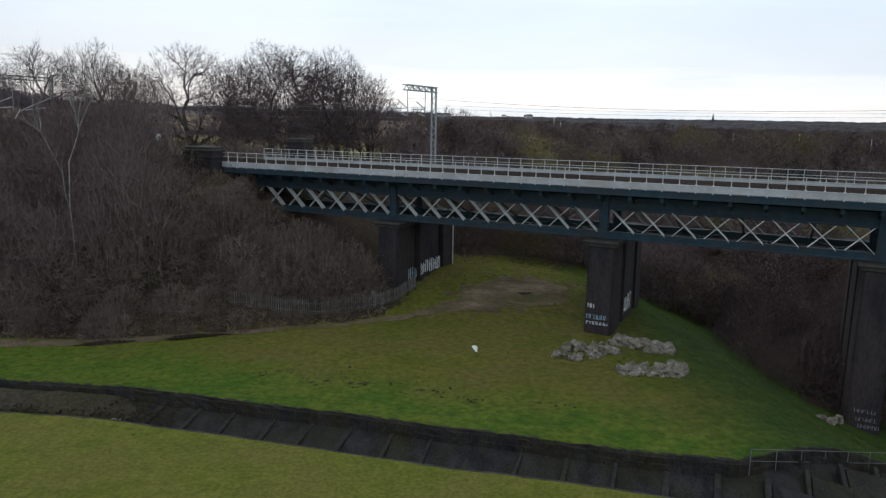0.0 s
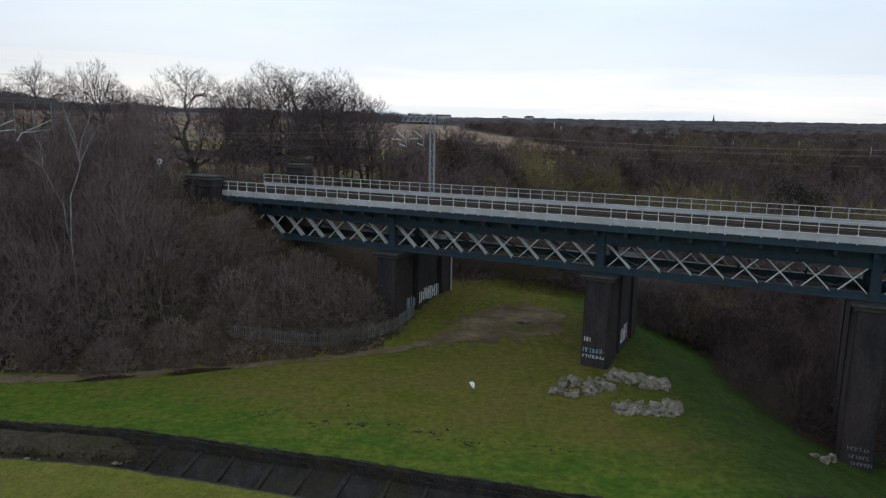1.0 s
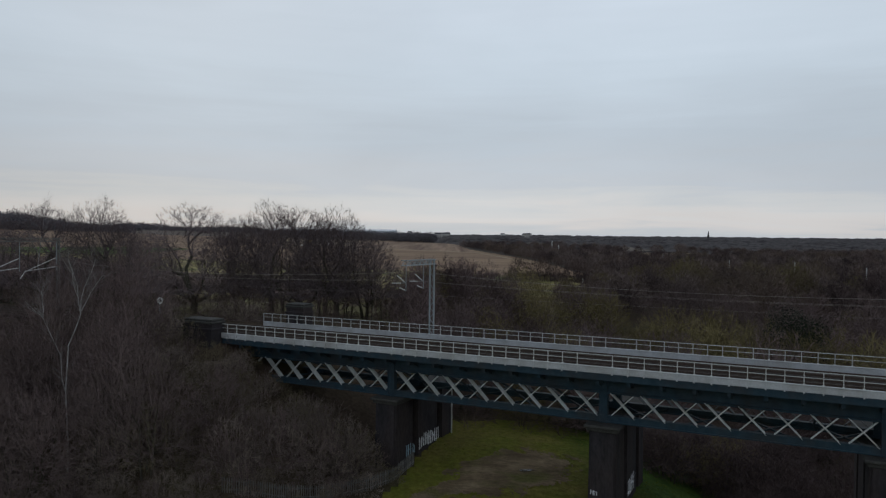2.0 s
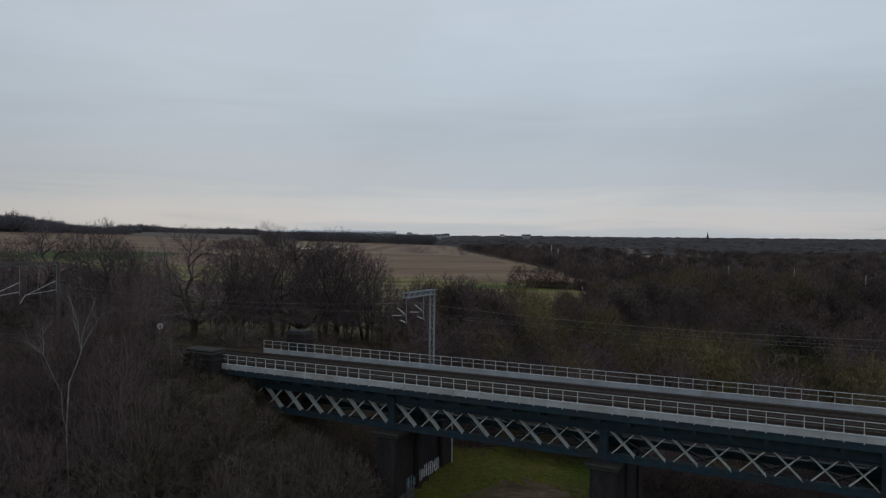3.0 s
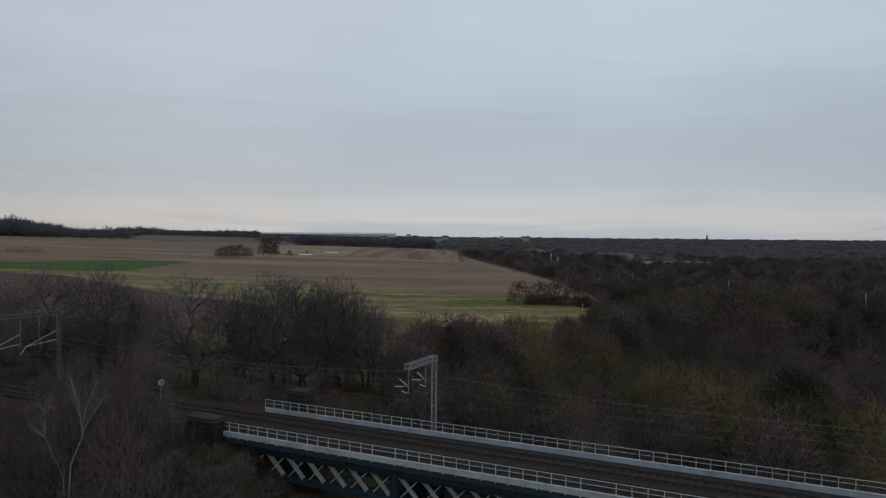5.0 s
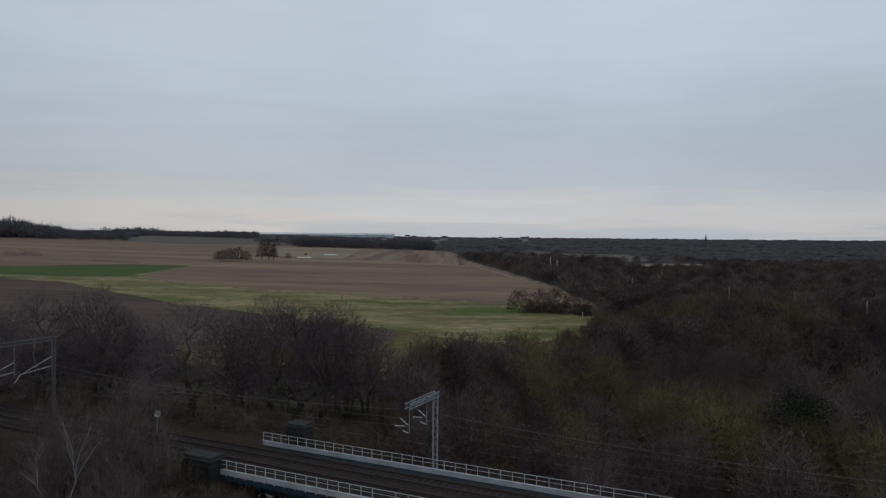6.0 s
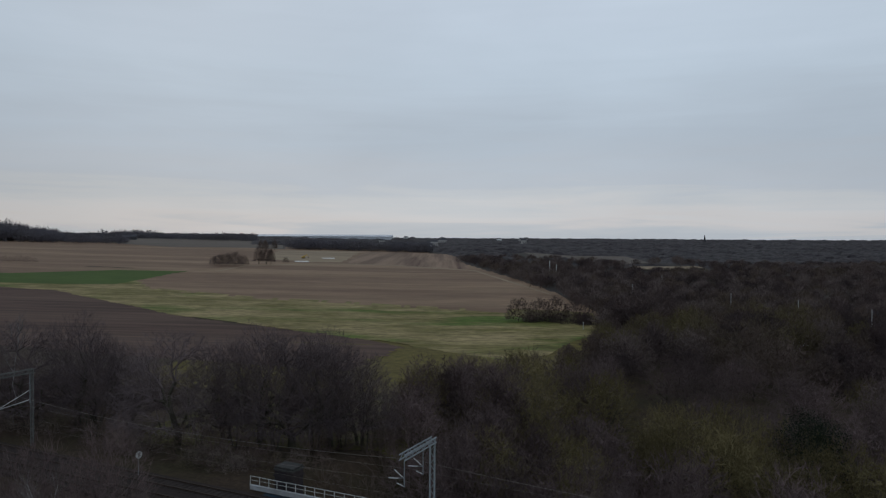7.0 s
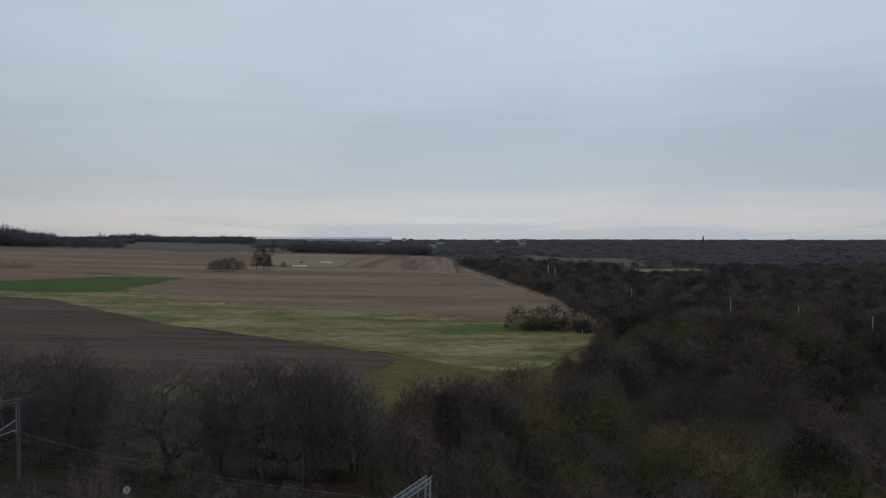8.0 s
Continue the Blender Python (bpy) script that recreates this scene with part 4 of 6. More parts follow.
# ---- palisade fence at the wood edge ----
def palisade():
    line = edge((-15.2, 51.2), (-13.4, 51.5), (-11.4, 51.9), (-9.1, 53.0), (-6.5, 54.0), (-4.8, 54.8), (-3.1, 56.5), (-1.7, 59.2))
    th = thing("palisade_fence", Matrix(), "weathered grey palisade fence at the edge of the wood", "fence")
    bm = bmesh.new()
    vs = [(-0.035, 0, 0), (0, -0.02, 0), (0.035, 0, 0), (0.035, 0, 1.02), (0, -0.02, 1.15), (-0.035, 0, 1.02)]
    back = [(x, y + 0.01, z) for x, y, z in vs]
    v = [bm.verts.new(p) for p in vs + back]
    bm.faces.new((v[0], v[1], v[4], v[5]))
    bm.faces.new((v[1], v[2], v[3], v[4]))
    bm.faces.new((v[11], v[10], v[7], v[6]))
    bm.faces.new((v[10], v[9], v[8], v[7]))
    for i in range(6):
        j = (i + 1) % 6
        bm.faces.new((v[j], v[i], v[i + 6], v[j + 6]))
    pale = bpy.data.meshes.new("pale")
    bm.to_mesh(pale)
    bm.free()
    pale.materials.append(M_WOODFENCE)
    n = 100
    for i in range(n):
        x, y = line(i / (n - 1))
        x2, y2 = line(min(1, i / (n - 1) + 0.004))
        rz = math.atan2(y2 - y, x2 - x) if i < n - 1 else 1.2
        shared("pale", pale, Matrix.Translation((x, y, land(x, y) + random.uniform(-0.03, 0.03))) @ Matrix.Rotation(rz, 4, "Z") @ Matrix.Rotation(radians(random.uniform(-1.5, 1.5)), 4, "Y"), th)
    for z in (0.25, 0.85):
        pts = [(*line(i / 30), land(*line(i / 30)) + z) for i in range(31)]
        pts = [(x, y + 0.05, z) for x, y, z in pts]
        part("rail", tube(bmesh.new(), pts, 0.025, 4), M_WOODFENCE, th)


palisade()


# ---- railing at the drain's outfall ----
def railing():
    th = thing("steel_railing", Matrix(), "thin galvanised railing along the drain edge", "railing")
    pts = []
    xa, xb = 14.4, 23.4
    za, zb = land(xa, channel_far(xa) + 1.3) + 0.1, land(xb, channel_far(xb) + 1.3) + 0.25
    for i in range(7):
        k = i / 6
        pts.append((xa + (xb - xa) * k, channel_far(xa) + (channel_far(xb) - channel_far(xa)) * k - 0.1, za + (zb - za) * k))
    for x, y, z in pts:
        part("post", tube(bmesh.new(), [(x, y - 0.14, z - 0.65), (x, y - 0.14, z + 0.62)], 0.025), M_DULLSTEEL, th)
    for dz in (0.6, 0.03):
        part("bar", tube(bmesh.new(), [(x, y - 0.14, z + dz) for x, y, z in pts], 0.018), M_DULLSTEEL, th)


railing()


# ---- broken concrete by the middle pier ----
def boulder(th, x, y, z, sx, sy, sz, turn, seed, rough=0.35, cuts=5, tilt=0.0):
    """One broken lump of concrete: a block worn round and pitted."""
    bm = bmesh.new()
    bmesh.ops.create_cube(bm, size=1.0)
    bmesh.ops.subdivide_edges(bm, edges=bm.edges[:], cuts=cuts, use_grid_fill=True)
    off = Vector((seed * 1.7, seed * 0.6, seed))
    for v in bm.verts:
        n = v.co.normalized() * 0.62
        p = v.co.lerp(n, 0.35)
        q = Vector((p.x * sx, p.y * sy, p.z * sz))
        v.co = q + v.co.normalized() * rough * min(sx, sy, sz * 1.6) * (0.8 * noise.noise(q * 1.3 + off) + 0.7 * noise.noise(q * 3.1 + off) + 0.35 * noise.noise(q * 7.0 + off))
    part("chunk", bm, M_RUBBLE, th, "", Matrix.Translation((x, y, z)) @ Matrix.Rotation(radians(turn), 4, "Z") @ Matrix.Rotation(radians(tilt), 4, "X"))


def remains(cx, cy, turn, label):
    return thing("concrete_remains", Matrix.Translation((cx, cy, land(cx, cy))) @ Matrix.Rotation(radians(turn), 4, "Z"), label, "rubble", "broken concrete remains")


def scatter(th, n, rx, ry, lo, hi, seed):
    r = random.Random(seed)
    for i in range(n):
        q = r.uniform(lo, hi)
        boulder(th, r.uniform(-rx, rx), r.uniform(-ry, ry), q * 0.1, q * r.uniform(0.9, 1.6), q, q * 0.7, r.uniform(0, 180), seed + i, 0.5, 2)


# a broken hollow footing, its rim in pieces
heap = remains(10.3, 45.6, 22, "broken hollow concrete footing with a jagged rim beside the pier")
for i, (x, y, sx, sy, sz) in enumerate(((-1.9, 0.1, 0.9, 0.7, 0.75), (-1.3, -0.75, 1.1, 0.6, 0.55), (-1.1, 0.8, 1.2, 0.5, 0.75), (-0.1, -0.6, 1.0, 0.5, 0.6), (0.1, 0.85, 1.3, 0.55, 0.85), (0.9, -0.3, 1.1, 0.9, 0.8), (1.5, 0.6, 1.0, 0.8, 0.95), (1.7, -0.2, 0.7, 0.6, 0.7))):
    boulder(heap, x, y, 0.02, sx * 1.15, sy, sz * 0.75, 25 * i, 11 + i, 0.6, 6, 14 - 5 * i)
scatter(heap, 26, 2.1, 1.1, 0.16, 0.42, 40)
# a long smooth fallen slab
slab_thing = remains(14.3, 46.9, -33, "long smooth fallen slab of pale concrete in the grass")
boulder(slab_thing, -0.3, 0, 0.08, 3.3, 1.2, 0.8, 0, 3, 0.3, 9)
boulder(slab_thing, 1.35, -0.1, 0.02, 1.7, 1.1, 0.7, 14, 4, 0.4, 7)
scatter(slab_thing, 8, 2.2, 0.8, 0.12, 0.3, 70)
# a pebbly length of wall with a squared block at its end
wall_thing = remains(13.6, 41.9, -6, "pebbly length of broken concrete wall with a squared block")
boulder(wall_thing, -1.1, 0.05, 0.02, 1.9, 0.95, 0.6, 5, 6, 0.55, 8)
boulder(wall_thing, 0.4, -0.05, 0.02, 2.0, 0.9, 0.62, -4, 7, 0.55, 8)
boulder(wall_thing, 1.6, 0.15, 0.15, 1.1, 1.0, 0.8, 12, 8, 0.3, 6)
scatter(wall_thing, 26, 2.0, 0.7, 0.12, 0.32, 90)
bits = remains(24.1, 41.0, -25, "small broken concrete pieces beside the pier")
for i, (x, y, sx, sy, sz) in enumerate(((-0.9, 0.2, 0.7, 0.3, 0.25), (-0.2, 0.1, 0.6, 0.3, 0.3), (0.4, -0.1, 0.6, 0.35, 0.4), (0.8, 0.4, 0.4, 0.4, 0.5))):
    boulder(bits, x, y, 0.05, sx, sy, sz, 20 * i, 21 + i, 0.4, 3)


def litter():
    x, y = 2.8, 45.3
    bm = bmesh.new()
    vs = [bm.verts.new(p) for p in ((-0.22, 0, 0.45), (0.02, 0.05, 0.5), (0.2, 0, 0.38), (0.16, -0.02, 0.0), (0.02, -0.08, 0.12), (-0.05, 0.12, 0.25))]
    for f in ((0, 4, 1), (1, 4, 2), (2, 4, 3), (0, 1, 5), (1, 2, 5), (2, 3, 5), (3, 4, 5), (4, 0, 5)):
        bm.faces.new([vs[i] for i in f])
    th = part("plastic_sack", bm, M_LITTER, None, "", Matrix.Translation((x, y, land(x, y) - 0.02)))
    tagged(th, "crumpled white plastic sack lying on the grass", "litter")


litter()


# ---- trees and scrub: bare winter branches grown limb by limb ----
def grow(seed, height, width, trunk_r, tips, fork=0.2, stems=1, low=0.25, extra=2, fine=0.02, jitter=0.42, shell=0.5, reach=0.06, crook=0.08):
    """Branch segments (start, end, radius, radius, level) of one bare tree: the limbs part again and again towards tips in the shell of a
    dome, and each tip carries a spray of short twigs that point outwards and up."""
    rnd = random.Random(seed)
    segs = []
    c0 = height * (fork + low) * 0.5 + height * 0.12
    heart = Vector((0, 0, c0 * 0.7))
    pts = []
    while len(pts) < tips:
        az, cz = rnd.uniform(0, math.tau), rnd.uniform(-0.35, 1.0)
        sr = math.sqrt(max(0.0, 1 - cz * cz))
        k = rnd.uniform(shell, 1.0) ** 0.5
        lump = 1 + 0.10 * noise.noise(Vector((math.cos(az) * sr * 2, math.sin(az) * sr * 2, cz * 2 + seed * 3.7)))
        z = c0 + (height - c0) * cz * k * lump if cz > 0 else c0 + (c0 - height * low) * cz * k
        pts.append(Vector((math.cos(az) * sr * width / 2 * k * lump, math.sin(az) * sr * width / 2 * k * lump, z)))

    def spray(p, t):
        out = (t - heart).normalized() * 0.55 + (t - p).normalized() * 0.6 + Vector((0, 0, 0.12))
        for _ in range(extra):
            b = p.lerp(t, rnd.uniform(0.3, 1.0))
            d = out + Vector((rnd.gauss(0, 1), rnd.gauss(0, 1), rnd.gauss(0, 1))) * jitter
            segs.append((b, b + d.normalized() * height * reach * rnd.uniform(0.5, 1.3), fine, 0, 9))

    def split(p, targets, level, r):
        if len(targets) == 1 or level > 14:
            for t in targets:
                segs.append((p, t, min(r, fine * 1.3), fine * 0.5, 8))
                spray(p, t)
            return
        k = 2 if len(targets) < 12 or rnd.random() < 0.6 else 3
        if level == 0 and len(targets) > 8:
            k = 4
        seeds = rnd.sample(targets, k)
        groups = [[] for _ in range(k)]
        for t in targets:
            groups[min(range(k), key=lambda i: (t - seeds[i]).length_squared)].append(t)
        for g in groups:
            if not g:
                continue
            c = sum(g, Vector()) / len(g)
            f = 0.30 if len(g) > 8 else 0.45
            d = c - p
            q = p + d * f + Vector((rnd.uniform(-1, 1), rnd.uniform(-1, 1), rnd.uniform(-0.3, 0.8))) * d.length * crook
            r2 = max(trunk_r * 0.9 * (len(g) / tips) ** 0.46, fine)
            segs.append((p, q, min(r, r2 * 1.25), r2, min(5, level + 1) if r2 > fine * 1.4 else 8))
            split(q, g, level + 1, r2)

    groups = [pts]
    if stems > 1:
        groups = [[] for _ in range(stems)]
        for t in pts:
            groups[int((math.atan2(t.y, t.x) / math.tau + 0.5) * stems) % stems].append(t)
    for g in groups:
        if not g:
            continue
        c = sum(g, Vector()) / len(g)
        flat_c = Vector((c.x, c.y, 0))
        foot = flat_c.normalized() * 0.3 if stems > 1 else Vector()
        top = foot + flat_c * 0.12 + Vector((rnd.uniform(-0.1, 0.1), rnd.uniform(-0.1, 0.1), height * fork))
        rr = trunk_r * (len(g) / tips) ** 0.4
        segs.append((foot - Vector((0, 0, 0.6)), top, rr * 1.15, rr * 0.9, 0))
        split(top, g, 0, rr * 0.9)
    return segs


def mesh_from(segs, sides):
    """Tapered tubes for the limbs, thin strips for the finest branches, slivers for the last twigs."""
    verts, faces = [], []
    for a, b, r0, r1, level in segs:
        d = b - a
        if d.length < 1e-5:
            continue
        d.normalize()
        s = d.cross(Vector((0.31, 0.17, 0.93)))
        if s.length < 1e-3:
            s = Vector((1, 0, 0))
        s.normalize()
        n = s.cross(d)
        k = sides.get(level, 0)
        o = len(verts)
        if k == 0:
            w = (a.x * 7.3 + b.y * 5.1 + b.z * 3.7) * 9.0
            w = (s * math.cos(w) + n * math.sin(w)) * r0
            if r1 > 0:
                e = w * (r1 / r0)
                verts += [a - w, a + w, b + e, b - e]
                faces.append((o, o + 1, o + 2, o + 3))
            else:
                verts += [a - w, a + w, b]
                faces.append((o, o + 1, o + 2))
        else:
            for p, r in ((a, r0), (b, r1)):
                for i in range(k):
                    c, e = math.cos(i * math.tau / k), math.sin(i * math.tau / k)
                    verts.append(p + (s * c + n * e) * r)
            for i in range(k):
                j = (i + 1) % k
                faces.append((o + i, o + j, o + k + j, o + k + i))
    return [tuple(v) for v in verts], faces


def inner(seed, h, w, n, o, stout):
    """Stouter filler branches added inside a crown to block light, as corners and faces counted from o."""
    r = random.Random(seed)
    segs = []
    for i in range(n):
        az, cz = r.uniform(0, math.tau), r.uniform(-0.25, 1)
        k = math.sqrt(max(0, 1 - cz * cz)) * r.uniform(0.1, 0.88)
        c = Vector((math.cos(az) * k * w * 0.5, math.sin(az) * k * w * 0.5, h * (0.36 + 0.46 * cz)))
        d = Vector((c.x / w, c.y / w, 0.35)) * 1.2 + Vector((r.gauss(0, 1), r.gauss(0, 1), r.gauss(0, 1))) * 0.4
        d = d.normalized() * w * r.uniform(0.06, 0.13)
        segs.append((c - d, c + d * 0.6, w * stout, 0, 9))
    v, f = mesh_from(segs, {})
    return v, [tuple(i + o for i in q) for q in f]


def with_core(shape, seed, h, w, n, stout):
    v, f = inner(seed, h, w, n, len(shape[0]), stout)
    return np.concatenate((shape[0], np.array(v, dtype=np.float32))), np.concatenate((shape[1], np.array(f, dtype=np.int32)))


def tree_thing(name, segs, sides, split, bark, twig, label, category, group, core=None):
    th = thing(name, Matrix.Translation((0, 0, -500)), label, category, group)
    lo = [s for s in segs if s[4] <= split]
    hi = [s for s in segs if s[4] > split]
    v, f = mesh_from(lo, sides)
    raw("trunk", v, f, bark, th, smooth=True)
    v, f = mesh_from(hi, sides)
    if core:
        cv, cf = inner(*core[:4], len(v), core[4])
        v, f = v + cv, f + cf
    raw("crown", v, f, twig, th)
    return th


def place(proto, x, y, scale, turn, sink=0.1, tilt=0.0):
    proto.scale = (scale, scale, scale)
    return copy_thing(proto, Matrix.Translation((x, y, land(x, y) - sink)) @ Matrix.Rotation(turn, 4, "Z") @ Matrix.Rotation(tilt, 4, "X"))


def finish(protos):
    for p in protos:
        for c in list(p.children_recursive):
            bpy.data.objects.remove(c)
        bpy.data.objects.remove(p)


rnd = random.Random(42)

# tall bare trees behind the railway
SIDES = {0: 8, 1: 6, 2: 5, 3: 4, 4: 3, 5: 3, 6: 3}
GROUP = "tall bare trees behind the railway"
oak_a = tree_thing("bare_tree", grow(11, 14.0, 16.0, 0.46, 3000, 0.10, low=0.14, extra=4, fine=0.012, jitter=0.5, shell=0.42, reach=0.055, crook=0.12), SIDES, 3, M_BARK, M_OAKTWIG, "tall leafless broad-crowned tree behind the railway", "tree", GROUP)
oak_b = tree_thing("bare_tree", grow(12, 14.2, 12.0, 0.36, 2500, 0.19, low=0.2, extra=4, fine=0.012, jitter=0.5, shell=0.42, reach=0.055, crook=0.1), SIDES, 3, M_BARK, M_OAKTWIG, "tall leafless tree with upright limbs behind the railway", "tree", GROUP)
oak_c = tree_thing("bare_tree", grow(13, 13.2, 11.8, 0.36, 2200, 0.14, stems=3, low=0.18, extra=4, fine=0.012, jitter=0.5, shell=0.42, reach=0.055, crook=0.1), SIDES, 3, M_BARK, M_OAKTWIG, "tall leafless many-stemmed tree behind the railway", "tree", GROUP)
for proto, x, y, s, a in ((oak_b, -47.0, 98.0, 1.04, 0.3), (oak_a, -53.5, 97.0, 0.98, 1.2), (oak_c, -43.5, 96.0, 0.92, 0.2), (oak_a, -31.0, 90.0, 1.0, 2.0), (oak_c, -26.0, 92.0, 0.98, 0.4), (oak_b, -21.5, 91.0, 1.03, 4.0), (oak_a, -17.5, 90.0, 1.02, 0.9), (oak_b, -13.0, 90.5, 1.0, 2.2), (oak_c, -9.5, 92.0, 0.9, 3.3), (oak_c, -40.0, 97.0, 0.85, 2.6), (oak_b, -60.0, 97.0, 0.85, 5.1), (oak_a, -68.0, 100.0, 0.85, 3.3), (oak_b, -15.5, 97.0, 0.9, 1.7)):
    place(proto, x, y, s, a)
finish((oak_a, oak_b, oak_c))

# pale birches on the embankment
def birch(x, y, z, limbs, twigs, seed, label):
    """A slender pale birch: a few bent limbs, each a run of points from its foot, with short side twigs along the upper ones."""
    r = random.Random(seed)
    th = thing("birch_tree", Matrix.Translation((x, y, z)), label, "tree", "birches on the embankment")
    lo, hi = [], []
    for r0, run in limbs:
        pts = [Vector(p) for p in run]
        n = len(pts) - 1
        for k, (a, b) in enumerate(zip(pts, pts[1:])):
            ra, rb = r0 * (1 - 0.6 * k / n), r0 * (1 - 0.6 * (k + 1) / n)
            m = a.lerp(b, 0.5) + Vector((r.gauss(0, 1), r.gauss(0, 1), 0)) * (b - a).length * 0.04
            lo += [(a, m, ra, (ra + rb) / 2, 0), (m, b, (ra + rb) / 2, rb, 0)]
            for _ in range(twigs if r0 < 0.05 else twigs // 4):
                p = a.lerp(b, r.random())
                d = ((b - a).normalized() * 0.7 + Vector((r.gauss(0, 1), r.gauss(0, 1), abs(r.gauss(0, 1)))) * 0.5).normalized() * r.uniform(0.5, 1.5)
                q = p + d
                hi.append((p, q, 0.016, 0.006, 8))
                for _ in range(4):
                    c = p.lerp(q, r.uniform(0.3, 1))
                    hi.append((c, c + (d * 0.4 + Vector((r.gauss(0, 1), r.gauss(0, 1), r.gauss(0, 1))) * 0.22), 0.008, 0, 9))
    v, f = mesh_from(lo, {0: 6})
    raw("trunk", v, f, M_BIRCH, th, smooth=True)
    v, f = mesh_from(hi, {})
    raw("crown", v, f, M_BIRCHTWIG, th)


z0 = land(-27.2, 52.5)
fork = 13.1 - z0
birch(-27.2, 52.5, z0, (
    (0.07, ((0.1, 0, -0.4), (-0.1, 0.1, fork * 0.55), (0.1, 0.1, fork - 2.3), (1.0, 0.1, fork))),
    (0.032, ((1.0, 0.1, fork), (0.65, 0.3, fork + 2.1), (-0.1, 0.4, fork + 4.2))),
    (0.026, ((0.8, 0.2, fork + 1.2), (0.7, -0.4, fork + 2.6), (0.55, -0.7, fork + 4.0))),
    (0.032, ((1.0, 0.1, fork), (1.2, 0.3, fork + 2.1), (1.9, 0.5, fork + 4.1))),
    (0.028, ((1.05, 0.1, fork + 0.3), (2.0, -0.4, fork + 1.7), (3.1, -0.6, fork + 3.1))),
    (0.024, ((0.0, 0.1, fork * 0.5), (-0.3, -0.2, fork - 3.0), (-1.5, -0.4, fork - 0.2), (-2.6, -0.6, fork + 0.9))),
    (0.018, ((-1.5, -0.4, fork - 0.2), (-1.9, 0.2, fork + 1.1), (-1.9, 0.5, fork + 2.3))),
), 12, 4, "pale-barked leafless birch forking high on the embankment")
birch(-54.5, 97.0, 9.0, (
    (0.08, ((0, 0, -1.5), (0.1, 0, 4), (-0.2, 0, 7), (0.2, 0, 10.0), (0.35, 0, 12.0))),
    (0.03, ((0.35, 0, 12.0), (0.2, 0.3, 13.2), (0.6, 0.4, 14.4))),
    (0.03, ((0.3, 0, 11.5), (0.9, -0.2, 12.8), (1.2, -0.4, 13.8))),
    (0.035, ((-0.1, 0, 7), (-1.2, 0.2, 8.6), (-2.0, 0.3, 10.4))),
    (0.035, ((0, 0, 9), (0.9, -0.3, 10.6), (1.5, -0.4, 12.2))),
    (0.03, ((0.2, 0, 10), (-0.6, 0.3, 11.6), (-0.9, 0.5, 13.2))),
), 16, 5, "slim pale birch standing beside the line mast")

# woodland trees: slim or bushy, often many-stemmed, leafless
WS = {0: 4, 1: 3, 2: 3, 3: 3}
WOOD_KINDS = (
    (M_TWIG, 1, 7.0, "leafless brown tree in the valley wood"),
    (M_TWIG, 2, 8.0, "leafless twin-stemmed brown tree in the valley wood"),
    (M_SLIM, 3, 7.0, "leafless grey-brown coppiced tree in the wood"),
    (M_TWIGOLIVE, 4, 8.5, "leafless olive-tinted willow in the valley wood"),
)
wood_segs = [grow(31 + i, 10.5, w + 2.5, 0.16, 330, 0.14, stems=st, low=0.05, extra=4, fine=0.026, jitter=0.55, reach=0.085) for i, (mat, st, w, lab) in enumerate(WOOD_KINDS)]
slim_segs = [grow(41 + i, 11.0, w, 0.13, 360, 0.16, stems=st, low=0.06, extra=4, fine=0.015, jitter=0.55, reach=0.075) for i, (mat, st, w, lab) in enumerate(WOOD_KINDS[:3])]
slim = [tree_thing("woodland_tree", sg, WS, 2, M_BARK, m, "slender leafless tree on the wooded embankment", "tree", "woodland trees") for sg, m in zip(slim_segs, (M_TWIG, M_SLIM, M_SLIM))]
wood = [tree_thing("woodland_tree", sg, WS, 2, M_BARK, k[0], k[3], "tree", "woodland trees", (140 + k[1], 10.0, k[2] + 2.0, 420, 0.005)) for sg, k in zip(wood_segs, WOOD_KINDS)]
bush_segs = [grow(51 + i, 4.0, 4.8, 0.05, 165, 0.05, stems=5, low=0.0, extra=5, fine=0.012, jitter=0.6, reach=0.13) for i in range(3)]
BUSH_KINDS = ((M_SCRUB, "pale grey-brown leafless bush on the slope"), (M_TWIG, "dark brown leafless bush on the slope"), (M_BRAMBLE, "dull olive bramble thicket on the slope"))
scrub = [tree_thing("scrub_bush", sg, {0: 3, 1: 3}, 1, M_BARK, k[0], k[1], "bush", "bushes on the embankment slope") for sg, k in zip(bush_segs, BUSH_KINDS)]

bushes = []


def bush(kind, x, y, s, turn):
    bushes.append((y, x, kind, s, turn))


# slope of the embankment: bushes over all of it, taller trees to the side
taken = set()
for x0, x1, limit in ((-24, -3, 120), (-62, -24, 74)):
    count = 0
    for i in range(4000):
        x, y = rnd.uniform(x0, x1), rnd.uniform(47, 66)
        u, v = uv_of(x, y)
        if not wooded(x, y) or v > (0.6 if u > -33 else -1.6) or land(x, y) < -1.2:
            continue
        cell = (int(x / 1.7), int(y / 1.7))
        if cell in taken or count >= limit:
            continue
        taken.add(cell)
        s = rnd.uniform(0.45, 0.62) if (u > -38 and v > -5 and u < -24) else rnd.uniform(0.8, 1.2)
        if not wooded(x, y - 3.4):
            s *= 0.42 if x > -16 else 0.55
        bush(rnd.randrange(3), x, y, s, rnd.uniform(0, 6.28))
        count += 1
for i in range(90):
    x, y = rnd.uniform(-62, -20.5), rnd.uniform(50.5, 66)
    u, v = uv_of(x, y)
    if v > -2.5 or (x > -24 and y > 54):
        continue
    place(slim[rnd.choice((0, 1, 2))], x, y, rnd.uniform(0.78, 1.05), rnd.uniform(0, 6.28))
